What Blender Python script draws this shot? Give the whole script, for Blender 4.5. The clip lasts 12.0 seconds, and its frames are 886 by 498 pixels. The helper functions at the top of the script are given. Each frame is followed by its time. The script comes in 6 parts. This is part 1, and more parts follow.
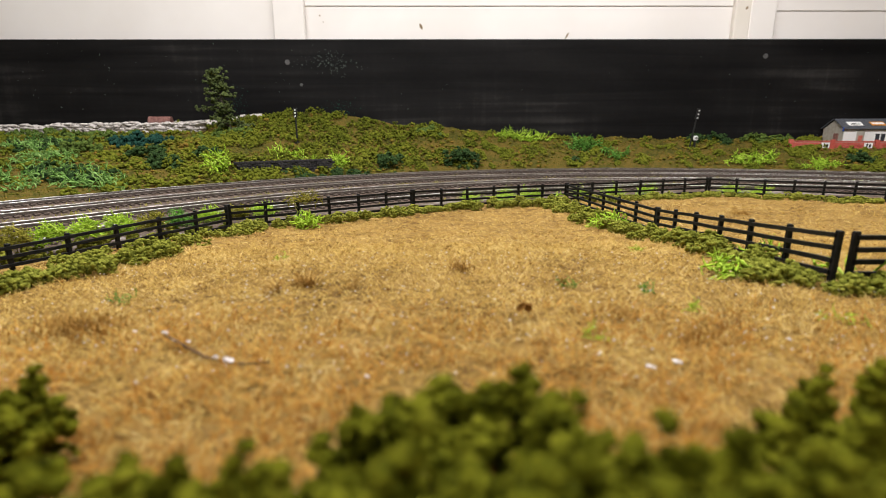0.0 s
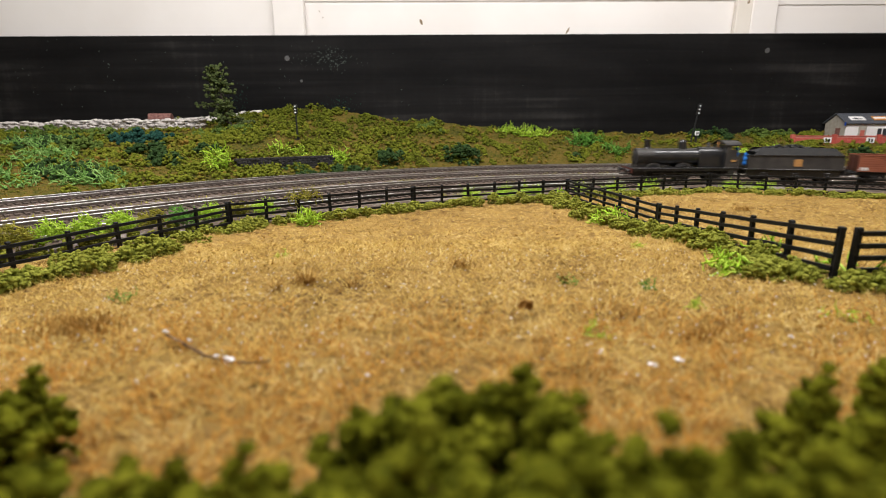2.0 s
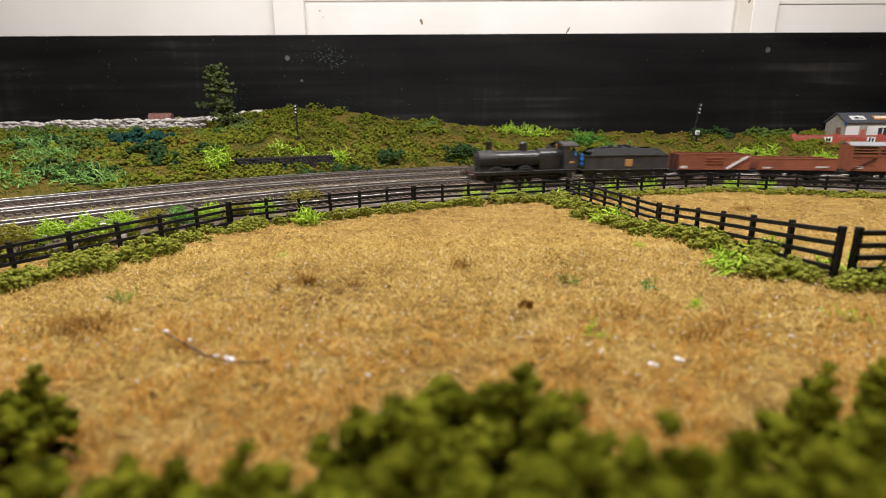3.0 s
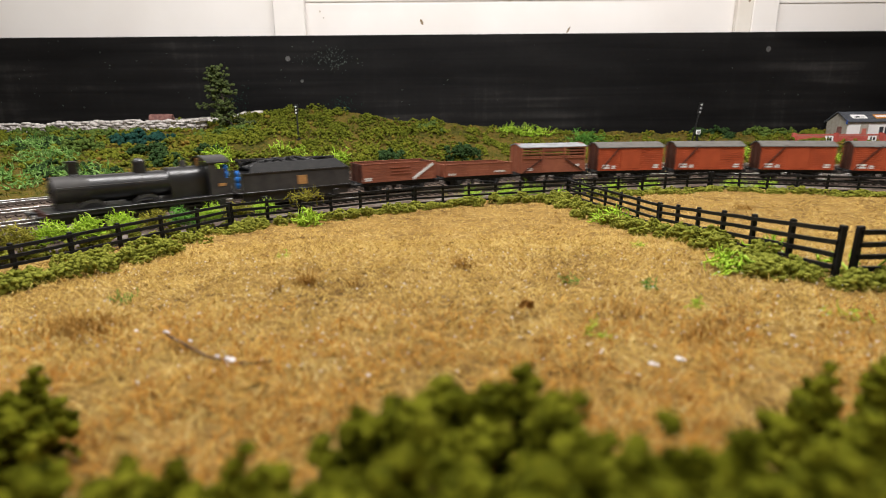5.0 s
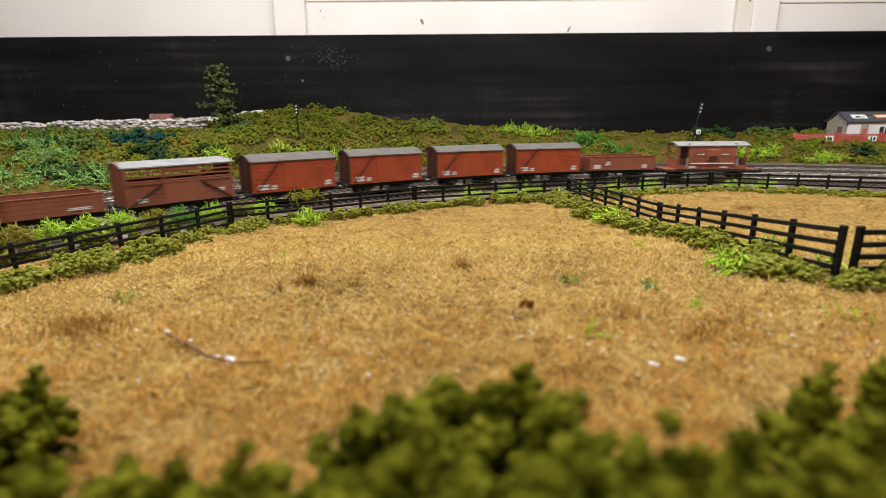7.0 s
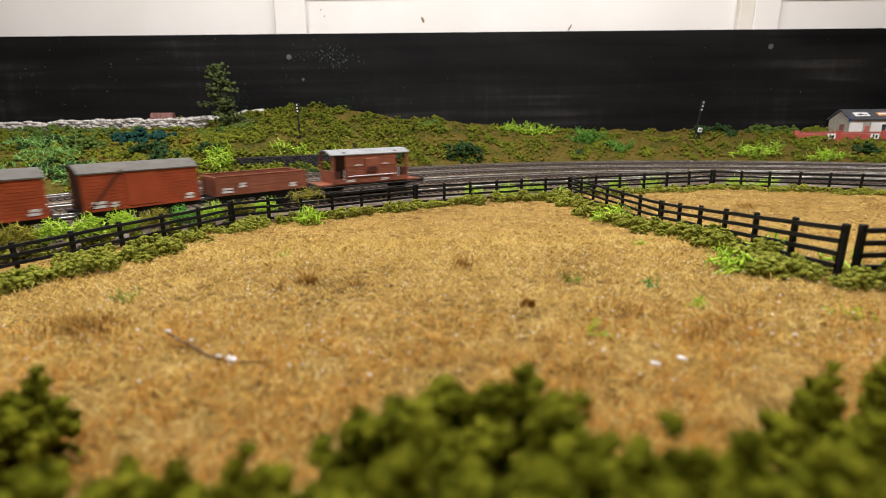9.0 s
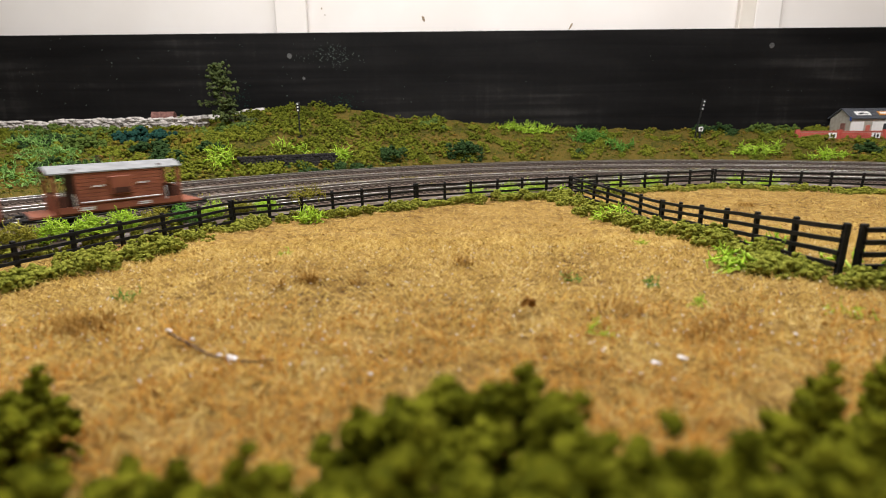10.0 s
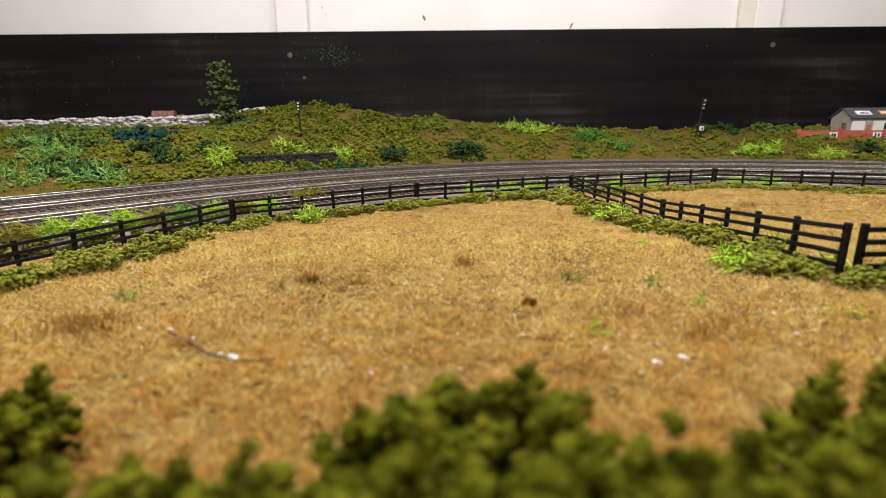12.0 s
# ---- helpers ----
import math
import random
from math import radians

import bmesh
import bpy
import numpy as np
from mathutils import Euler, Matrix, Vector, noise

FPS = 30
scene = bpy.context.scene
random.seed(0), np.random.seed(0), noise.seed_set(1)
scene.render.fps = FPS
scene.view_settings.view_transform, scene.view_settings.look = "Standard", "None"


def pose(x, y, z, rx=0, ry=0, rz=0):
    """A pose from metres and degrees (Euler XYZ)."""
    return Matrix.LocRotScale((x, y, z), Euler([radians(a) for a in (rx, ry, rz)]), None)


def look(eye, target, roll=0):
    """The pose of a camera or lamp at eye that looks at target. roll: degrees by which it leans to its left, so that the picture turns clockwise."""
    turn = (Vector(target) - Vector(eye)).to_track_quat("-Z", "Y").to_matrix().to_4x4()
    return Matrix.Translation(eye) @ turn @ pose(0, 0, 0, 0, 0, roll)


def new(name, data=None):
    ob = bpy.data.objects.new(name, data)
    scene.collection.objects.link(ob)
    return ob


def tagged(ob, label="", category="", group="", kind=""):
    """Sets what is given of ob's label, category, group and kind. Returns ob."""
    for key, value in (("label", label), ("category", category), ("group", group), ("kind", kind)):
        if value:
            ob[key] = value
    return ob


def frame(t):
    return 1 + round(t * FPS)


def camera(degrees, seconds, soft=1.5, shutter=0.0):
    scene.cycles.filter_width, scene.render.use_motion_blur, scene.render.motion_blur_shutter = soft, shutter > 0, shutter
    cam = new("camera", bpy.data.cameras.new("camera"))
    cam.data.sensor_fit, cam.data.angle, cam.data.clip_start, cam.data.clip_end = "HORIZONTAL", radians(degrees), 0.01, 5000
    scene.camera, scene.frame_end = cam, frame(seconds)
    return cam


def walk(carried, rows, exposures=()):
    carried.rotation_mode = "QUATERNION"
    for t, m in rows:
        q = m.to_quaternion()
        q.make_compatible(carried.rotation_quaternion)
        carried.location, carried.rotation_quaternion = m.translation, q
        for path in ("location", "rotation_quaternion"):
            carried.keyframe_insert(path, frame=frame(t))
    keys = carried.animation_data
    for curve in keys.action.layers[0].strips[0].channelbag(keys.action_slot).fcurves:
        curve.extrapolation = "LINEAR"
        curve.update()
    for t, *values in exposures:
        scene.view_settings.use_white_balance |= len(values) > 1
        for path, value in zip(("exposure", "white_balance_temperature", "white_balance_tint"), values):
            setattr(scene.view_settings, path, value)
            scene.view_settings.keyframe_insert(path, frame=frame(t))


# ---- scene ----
cam = camera(81.5, 12.0, soft=0.7, shutter=0.5)
cam.data.dof.use_dof = True
cam.data.dof.focus_distance = 0.36
cam.data.dof.aperture_fstop = 15.0
walk(cam, [
    (0.0, pose(-0.00028, -0.00092, 0.06866, 75.971, 0.101, -0.517)),
    (0.5, pose(-0.00021, -0.00078, 0.06857, 75.876, 0.152, -0.518)),
    (1.0, pose(-0.00022, -0.00066, 0.06875, 75.770, 0.145, -0.488)),
    (1.5, pose(-0.00011, -0.00051, 0.06896, 75.668, 0.229, -0.475)),
    (2.0, pose(-0.00022, -0.00041, 0.06903, 75.519, 0.276, -0.462)),
    (2.5, pose(-0.00022, -0.00047, 0.06909, 75.486, 0.308, -0.445)),
    (3.0, pose(-0.00017, -0.00041, 0.06904, 75.480, 0.312, -0.423)),
    (5.0, pose(-0.00005, -0.00034, 0.06902, 75.500, 0.477, -0.364)),
    (5.5, pose(-0.00006, -0.00033, 0.06916, 75.440, 0.408, -0.336)),
    (6.0, pose(-0.00006, -0.00038, 0.06908, 75.446, 0.412, -0.337)),
    (6.5, pose(-0.00006, -0.00038, 0.06908, 75.447, 0.413, -0.337)),
    (7.0, pose(-0.00003, -0.00039, 0.06905, 75.464, 0.439, -0.336)),
    (9.0, pose(-0.00003, -0.00008, 0.06914, 75.306, 0.551, -0.230)),
    (9.5, pose(-0.00001, -0.00008, 0.06920, 75.212, 0.574, -0.175)),
    (10.0, pose(0.00000, -0.00007, 0.06921, 75.199, 0.551, -0.162)),
    (10.5, pose(0.00001, 0.00003, 0.06919, 75.150, 0.522, -0.139)),
    (11.0, pose(-0.00000, -0.00000, 0.06911, 75.139, 0.494, -0.131)),
    (11.5, pose(-0.00011, -0.00005, 0.06918, 75.129, 0.507, -0.098)),
    (12.0, pose(-0.00011, -0.00006, 0.06920, 75.118, 0.519, -0.109)),
], exposures=[(0.0, 0.0), (12.0, 0.0)])

# ---- light: a room with two assumed tube lights, both out of view ----
world = bpy.data.worlds.new("world")
scene.world = world
world.use_nodes = True
world.node_tree.nodes["Background"].inputs[0].default_value = (0.9, 0.95, 1.0, 1)
world.node_tree.nodes["Background"].inputs[1].default_value = 0.02


def room_lamp(x, y, z, sx, sy, watts):
    data = bpy.data.lights.new("assumed_tube_lamp", "AREA")
    data.shape, data.size, data.size_y, data.energy = "RECTANGLE", sx, sy, watts
    data.color = (1.0, 0.97, 0.955)
    ob = new("assumed_tube_lamp", data)
    ob.matrix_basis = look((x, y, z), (x, y, -1))
    return ob


# the first is a low strip, added for its falloff over the field
LAMPS = [(0.06, 0.40, 0.70, 1.3, 0.10, 14.5), (-0.3, -0.6, 1.30, 1.3, 0.16, 12.0)]
for lamp in LAMPS:
    room_lamp(*lamp)

# ---- plan ----
CX, CY = 0.2669, -0.0485          # centre of the curved tracks
R1, GAP, TZ = 0.633, 0.067, -0.0025   # line the train runs on, track spacing, height of the rails
TRACKS = (R1, R1 + GAP, R1 + 2 * GAP, R1 + 3 * GAP)
A_END, A_START = 46.0, -36.0      # where the curve passes into straights, degrees
BOARD_Y = 0.915


def smooth(t):
    t = np.clip(t, 0.0, 1.0)
    return t * t * (3 - 2 * t)


def on_track(radius, a):
    """Place and heading (degrees) on a line of that radius, a: degrees of arc, straight past both ends."""
    b = min(max(a, A_START), A_END)
    s = radians(a - b) * R1
    c, d = math.sin(radians(b)), math.cos(radians(b))
    return CX - radius * c - d * s, CY + radius * d - c * s, b + 180.0


def rho(x, y):
    """Distance from the curve's centre, or the same offset measured from the straights."""
    x, y = np.asarray(x, float), np.asarray(y, float)
    a = np.degrees(np.arctan2(CX - x, y - CY))
    r = np.hypot(x - CX, y - CY)
    out = r.copy()
    for b, side in ((A_END, 1), (A_START, -1)):
        n = (-math.sin(radians(b)), math.cos(radians(b)))
        far = (a > b) if side > 0 else (a < b)
        out = np.where(far, (x - CX) * n[0] + (y - CY) * n[1], out)
    return out


def wobble(x, y, scale, seed=0.0):
    """Cheap smooth waves in place of noise, -1 to 1."""
    x, y = np.asarray(x) * scale, np.asarray(y) * scale
    return (np.sin(x * 1.7 + seed) * np.cos(y * 1.3 - seed * 1.7) + np.sin(x * 3.1 - y * 2.3 + seed * 2.1)
            + np.sin(y * 4.7 + x * 0.9 - seed) * 0.6 + np.cos(x * 6.3 + y * 5.1 + seed * 3.3) * 0.4) / 3.0


def field_z(x, y):
    t = np.clip((0.38 - y) / 0.215, 0, 1.3)
    s = np.where(t < 1, t * t * (3 - 2 * t), 1 + (t - 1) * 0.6)
    w = 0.2 + 0.8 * smooth((np.asarray(x) + 0.25) / 0.2)
    return -0.005 + 0.0185 * s * w + 0.0008 * wobble(x, y, 40, 1.0)


CREST_X = (-1.2, -0.735, -0.55, -0.41, -0.35, -0.31, -0.25, -0.155, -0.08, 0.02, 0.11, 0.2, 0.43, 0.66, 1.6)
CREST_Z = (0.054, 0.052, 0.057, 0.063, 0.068, 0.077, 0.083, 0.078, 0.063, 0.058, 0.047, 0.041, 0.037, 0.036, 0.036)


def hill_z(x, y):
    r = rho(x, y)
    u = np.maximum(r - 0.862, 0.0)
    s = u / (u + np.maximum(BOARD_Y - y, 0.0) + 1e-6)
    top = np.interp(x, CREST_X, CREST_Z)
    rough = 0.003 * wobble(x, y, 35, 2.0) + 0.0012 * wobble(x, y, 110, 5.0)
    return TZ - 0.004 + (top + 0.004 - TZ) * (s ** 0.85) + rough * smooth(u / 0.03)


def ground_z(x, y):
    x, y = np.asarray(x, float), np.asarray(y, float)
    r = rho(x, y)
    bed = TZ - 0.0041 + 0.0003 * wobble(x, y, 300, 3.0)
    k = smooth((r - 0.555) / 0.03)
    low = field_z(x, y) * (1 - k) + bed * k
    return np.where(r > 0.862, hill_z(x, y), low)


def gz(x, y):
    return float(ground_z(np.array([x]), np.array([y]))[0])


# ---- materials ----
def material(name, colours, rough=0.8, scale=300.0, detail=4.0, bump=0.0, bump_scale=None, metal=0.0, island=0.0, coarse=0.0, spec=0.4, random_ob=0.0, space="Object", stretch=None):
    """Noise-driven colours; island: share of the ramp set piece by piece; coarse: share set by broad patches."""
    m = bpy.data.materials.new(name)
    m.use_nodes = True
    nt = m.node_tree
    n, l = nt.nodes, nt.links
    bsdf = n["Principled BSDF"]
    bsdf.inputs["Roughness"].default_value = rough
    bsdf.inputs["Metallic"].default_value = metal
    bsdf.inputs["Specular IOR Level"].default_value = spec
    tc = n.new("ShaderNodeTexCoord")
    source = tc.outputs[space]
    if stretch:
        mp = n.new("ShaderNodeMapping")
        mp.inputs["Scale"].default_value = stretch
        l.new(source, mp.inputs["Vector"])
        source = mp.outputs["Vector"]
    nz = n.new("ShaderNodeTexNoise")
    nz.inputs["Scale"].default_value, nz.inputs["Detail"].default_value = scale, detail
    l.new(source, nz.inputs["Vector"])
    value = nz.outputs["Fac"]

    def mix(a, b, share):
        mm = n.new("ShaderNodeMix")
        mm.inputs[0].default_value = share
        l.new(a, mm.inputs[2])
        l.new(b, mm.inputs[3])
        return mm.outputs[0]
    if coarse:
        n2 = n.new("ShaderNodeTexNoise")
        n2.inputs["Scale"].default_value, n2.inputs["Detail"].default_value = scale / 9.0, 3.0
        l.new(source, n2.inputs["Vector"])
        value = mix(value, n2.outputs["Fac"], coarse)
    spread = n.new("ShaderNodeMapRange")
    spread.inputs[1].default_value, spread.inputs[2].default_value = 0.32, 0.68
    l.new(value, spread.inputs[0])
    value = spread.outputs[0]
    if island:
        geo = n.new("ShaderNodeNewGeometry")
        value = mix(value, geo.outputs["Random Per Island"], island)
    if random_ob:
        info = n.new("ShaderNodeObjectInfo")
        value = mix(value, info.outputs["Random"], random_ob)
    ramp = n.new("ShaderNodeValToRGB")
    while len(ramp.color_ramp.elements) < len(colours):
        ramp.color_ramp.elements.new(0.5)
    for i, c in enumerate(colours):
        ramp.color_ramp.elements[i].position = i / max(1, len(colours) - 1)
        ramp.color_ramp.elements[i].color = (*c, 1)
    l.new(value, ramp.inputs["Fac"])
    l.new(ramp.outputs["Color"], bsdf.inputs["Base Color"])
    if bump:
        b = n.new("ShaderNodeBump")
        b.inputs["Strength"].default_value = bump
        b.inputs["Distance"].default_value = 0.0006
        n3 = n.new("ShaderNodeTexNoise")
        n3.inputs["Scale"].default_value, n3.inputs["Detail"].default_value = bump_scale or scale * 2, 5.0
        l.new(source, n3.inputs["Vector"])
        l.new(n3.outputs["Fac"], b.inputs["Height"])
        l.new(b.outputs["Normal"], bsdf.inputs["Normal"])
    return m


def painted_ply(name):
    """Thin black paint on plywood: long grain lines, and grey patches for wear and painted sheen."""
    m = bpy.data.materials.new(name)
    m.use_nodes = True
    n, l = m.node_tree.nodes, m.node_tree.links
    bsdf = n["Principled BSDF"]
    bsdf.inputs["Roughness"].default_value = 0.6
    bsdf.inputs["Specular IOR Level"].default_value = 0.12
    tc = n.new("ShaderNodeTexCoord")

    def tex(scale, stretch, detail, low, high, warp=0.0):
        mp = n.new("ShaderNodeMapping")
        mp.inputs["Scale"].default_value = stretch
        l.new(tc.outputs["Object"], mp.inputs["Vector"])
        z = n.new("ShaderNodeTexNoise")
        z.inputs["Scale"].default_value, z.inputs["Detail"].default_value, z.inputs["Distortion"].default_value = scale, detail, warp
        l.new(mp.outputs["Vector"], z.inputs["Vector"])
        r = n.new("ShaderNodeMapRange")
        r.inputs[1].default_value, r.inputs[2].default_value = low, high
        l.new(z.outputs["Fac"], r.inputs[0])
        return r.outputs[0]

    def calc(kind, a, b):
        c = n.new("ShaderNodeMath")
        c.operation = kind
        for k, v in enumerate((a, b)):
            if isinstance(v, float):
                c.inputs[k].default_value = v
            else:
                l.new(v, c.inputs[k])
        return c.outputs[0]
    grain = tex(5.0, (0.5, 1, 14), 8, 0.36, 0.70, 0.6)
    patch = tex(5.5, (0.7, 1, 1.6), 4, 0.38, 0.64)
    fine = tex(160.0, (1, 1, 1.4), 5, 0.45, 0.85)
    tall_streaks = tex(26.0, (3.0, 1, 0.25), 4, 0.52, 0.80)
    # rubbed paint and the board's sheen, both put into the grey
    wear_sheen = calc("MULTIPLY", patch, calc("ADD", 0.35, calc("ADD", calc("MULTIPLY", grain, 0.5), calc("MULTIPLY", tall_streaks, 0.4))))
    value = calc("ADD", calc("MULTIPLY", wear_sheen, 0.62), calc("ADD", calc("MULTIPLY", grain, 0.16), calc("MULTIPLY", fine, 0.10)))
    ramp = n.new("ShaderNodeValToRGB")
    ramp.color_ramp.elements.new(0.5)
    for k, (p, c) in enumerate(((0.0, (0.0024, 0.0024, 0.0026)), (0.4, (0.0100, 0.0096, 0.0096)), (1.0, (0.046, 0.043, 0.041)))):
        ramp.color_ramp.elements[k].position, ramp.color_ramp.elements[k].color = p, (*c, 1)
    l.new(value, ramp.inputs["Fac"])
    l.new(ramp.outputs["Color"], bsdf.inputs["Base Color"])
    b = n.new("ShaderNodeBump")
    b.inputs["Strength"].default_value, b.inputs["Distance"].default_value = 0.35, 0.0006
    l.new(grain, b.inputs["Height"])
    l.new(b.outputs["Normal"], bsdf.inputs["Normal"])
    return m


M_STRAW_SOIL = material("straw_soil", [(0.07, 0.038, 0.012), (0.17, 0.10, 0.030), (0.30, 0.19, 0.06), (0.14, 0.085, 0.024)], 0.95, 260, 6, 0.9, 900, coarse=0.4, spec=0.08)
M_STRAW = material("straw", [(0.105, 0.050, 0.011), (0.345, 0.210, 0.047), (0.525, 0.352, 0.092), (0.61, 0.435, 0.132), (0.85, 0.70, 0.34)], 0.75, 60, 4, island=0.75, coarse=0.3, spec=0.08)
M_STRAW_RUST = material("rusty_straw", [(0.26, 0.105, 0.016), (0.46, 0.215, 0.036), (0.62, 0.36, 0.085)], 0.8, 90, island=0.7, spec=0.08)
# olive foam in darker tones that stand in for shade on the near bushes
M_NEARFOAM = material("shade_darkened_olive_foam", [(0.022, 0.025, 0.0016), (0.072, 0.077, 0.004), (0.138, 0.141, 0.009), (0.205, 0.203, 0.018)], 0.95, 300, 5, 0.6, 1500, island=0.3, spec=0.05)
M_STRAW_DARK = material("dead_tuft", [(0.17, 0.080, 0.016), (0.31, 0.165, 0.036), (0.43, 0.26, 0.07)], 0.85, 200, island=0.7, spec=0.08)
M_FLECK = material("pale_fleck", [(0.55, 0.50, 0.45), (0.75, 0.72, 0.70)], 0.5, 400, island=0.5)
M_BALLAST = material("ballast", [(0.044, 0.031, 0.023), (0.088, 0.064, 0.049), (0.132, 0.100, 0.080), (0.20, 0.168, 0.143)], 0.95, 900, 5, 1.0, 1600, coarse=0.5, spec=0.08)
M_BALLAST_PALE = material("pale_ballast", [(0.055, 0.040, 0.030), (0.105, 0.082, 0.066), (0.19, 0.162, 0.143), (0.36, 0.33, 0.31)], 0.95, 420, 5, 1.0, 1600, coarse=0.6, spec=0.08)
M_TURF = material("turf", [(0.030, 0.034, 0.008), (0.075, 0.070, 0.014), (0.14, 0.095, 0.022), (0.07, 0.075, 0.016)], 0.95, 220, 6, 0.9, 900, coarse=0.5, spec=0.08)
M_TURF_CLUMP = material("turf_clump", [(0.040, 0.050, 0.007), (0.085, 0.096, 0.012), (0.135, 0.130, 0.017), (0.215, 0.125, 0.026), (0.12, 0.13, 0.018)], 0.95, 55, 5, island=0.35, coarse=0.35, spec=0.08)
M_OLIVE = material("olive_foam", [(0.056, 0.064, 0.008), (0.140, 0.152, 0.019), (0.235, 0.245, 0.036), (0.34, 0.345, 0.065)], 0.95, 500, 5, 0.6, 1500, island=0.45, spec=0.08)
M_DARKGREEN = material("dark_green_foam", [(0.012, 0.028, 0.010), (0.03, 0.06, 0.018), (0.06, 0.10, 0.03)], 0.95, 500, 5, 1.0, 1500, island=0.4, spec=0.08)
M_CLUMP = material("hill_clump_foam", [(0.040, 0.050, 0.006), (0.090, 0.106, 0.011), (0.150, 0.165, 0.017), (0.20, 0.19, 0.025)], 0.95, 45, 5, island=0.4, coarse=0.4, spec=0.08)
M_BLUEGREEN = material("blue_green_foam", [(0.008, 0.03, 0.024), (0.015, 0.055, 0.042), (0.03, 0.085, 0.06)], 0.95, 500, 5, 1.0, 1500, island=0.4, spec=0.08)
M_MIDGREEN = material("mid_green_foam", [(0.04, 0.065, 0.012), (0.08, 0.125, 0.025), (0.13, 0.17, 0.04)], 0.95, 500, 5, 1.0, 1500, island=0.4, spec=0.08)
M_LIME = material("lime_lichen", [(0.17, 0.32, 0.012), (0.35, 0.53, 0.040), (0.54, 0.68, 0.14)], 0.8, 300, island=0.6, spec=0.08)
M_YELLOWGREEN = material("yellow_olive_lichen", [(0.11, 0.105, 0.012), (0.24, 0.225, 0.03), (0.40, 0.37, 0.07)], 0.85, 300, island=0.6, spec=0.08)
M_PALEGREEN = material("pale_green_lichen", [(0.07, 0.16, 0.03), (0.16, 0.31, 0.07), (0.31, 0.46, 0.16)], 0.85, 300, island=0.7, spec=0.08)
M_GREEN_LICHEN = material("green_lichen", [(0.05, 0.14, 0.02), (0.11, 0.27, 0.04), (0.20, 0.38, 0.08)], 0.85, 300, island=0.6, spec=0.08)
M_FENCE = material("fence_plastic", [(0.004, 0.004, 0.004), (0.008, 0.008, 0.008), (0.014, 0.013, 0.013)], 0.6, 400, 4, 0.3, spec=0.25)
M_RAIL = material("rail_steel", [(0.46, 0.43, 0.40), (0.60, 0.57, 0.54)], 0.34, 600, metal=1.0)
M_RAIL_SIDE = material("rail_weathered", [(0.07, 0.055, 0.045), (0.13, 0.105, 0.09)], 0.6, 900, metal=0.15)
M_SLEEPER = material("sleeper", [(0.046, 0.033, 0.026), (0.080, 0.059, 0.047), (0.125, 0.096, 0.078)], 0.85, 700, 4, 0.4, random_ob=0.4)
M_WALL = material("white_wall_paint", [(0.80, 0.765, 0.735), (0.85, 0.82, 0.795)], 0.6, 9, 5, 0.06, 60)
M_WALL_OLD = material("cream_wall_paint", [(0.74, 0.69, 0.62), (0.80, 0.76, 0.70)], 0.6, 14, 5, 0.06, 60)
M_CEILING = material("ceiling_paint", [(0.75, 0.74, 0.71), (0.8, 0.79, 0.77)], 0.9, 5)
M_CARPET = material("floor_carpet", [(0.10, 0.085, 0.07), (0.16, 0.14, 0.12)], 1.0, 120)
M_PLY = material("plywood", [(0.34, 0.23, 0.12), (0.46, 0.33, 0.19)], 0.7, 14, 5, stretch=(1, 6, 6))
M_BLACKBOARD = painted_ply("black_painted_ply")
M_SPECK = material("paint_speck", [(0.05, 0.07, 0.06), (0.14, 0.17, 0.15)], 0.8, 300)
M_SCREW = material("screw_head", [(0.08, 0.08, 0.08), (0.18, 0.18, 0.18)], 0.5, 900, metal=0.5)
M_STAIN = material("brown_stain", [(0.20, 0.14, 0.08), (0.34, 0.26, 0.17)], 0.8, 300)


# ---- mesh helpers ----
def mesh_of(name, verts, faces, mats, index=None, smooth_faces=False):
    me = bpy.data.meshes.new(name)
    verts, faces = np.asarray(verts, np.float32), np.asarray(faces, np.int32)
    k = faces.shape[1]
    me.vertices.add(len(verts))
    me.vertices.foreach_set("co", verts.ravel())
    me.loops.add(faces.size)
    me.loops.foreach_set("vertex_index", faces.ravel())
    me.polygons.add(len(faces))
    me.polygons.foreach_set("loop_start", np.arange(0, faces.size, k, dtype=np.int32))
    for m in mats:
        me.materials.append(m)
    if index is not None:
        me.polygons.foreach_set("material_index", np.asarray(index, np.int32))
    me.polygons.foreach_set("use_smooth", np.full(len(faces), smooth_faces, bool))
    me.update(calc_edges=True)
    me.validate()
    return me


def part(name, bm, mat, parent=None, label="", smooth_faces=False):
    me = bpy.data.meshes.new(name)
    bm.normal_update()
    bm.to_mesh(me)
    bm.free()
    me.materials.append(mat)
    if smooth_faces:
        me.polygons.foreach_set("use_smooth", [True] * len(me.polygons))
        me.set_sharp_from_angle(angle=radians(40))
    ob = new(name, me)
    if parent is not None:
        ob.parent = parent
    if label:
        tagged(ob, label)
    return ob


def box(bm, x0, x1, y0, y1, z0, z1, bevel=0.0, turn=None):
    r = bmesh.ops.create_cube(bm, size=1.0)
    m = Matrix.Translation(((x0 + x1) / 2, (y0 + y1) / 2, (z0 + z1) / 2)) @ Matrix.Diagonal((x1 - x0, y1 - y0, z1 - z0, 1))
    if turn is not None:
        m = turn @ m
    bmesh.ops.transform(bm, matrix=m, verts=r["verts"])
    if bevel:
        edges = list({e for v in r["verts"] for e in v.link_edges})
        bmesh.ops.bevel(bm, geom=edges, offset=bevel, segments=1, affect="EDGES")
    return bm


def boxes(*specs, bevel=0.0):
    bm = bmesh.new()
    for s in specs:
        box(bm, *s, bevel=bevel)
    return bm


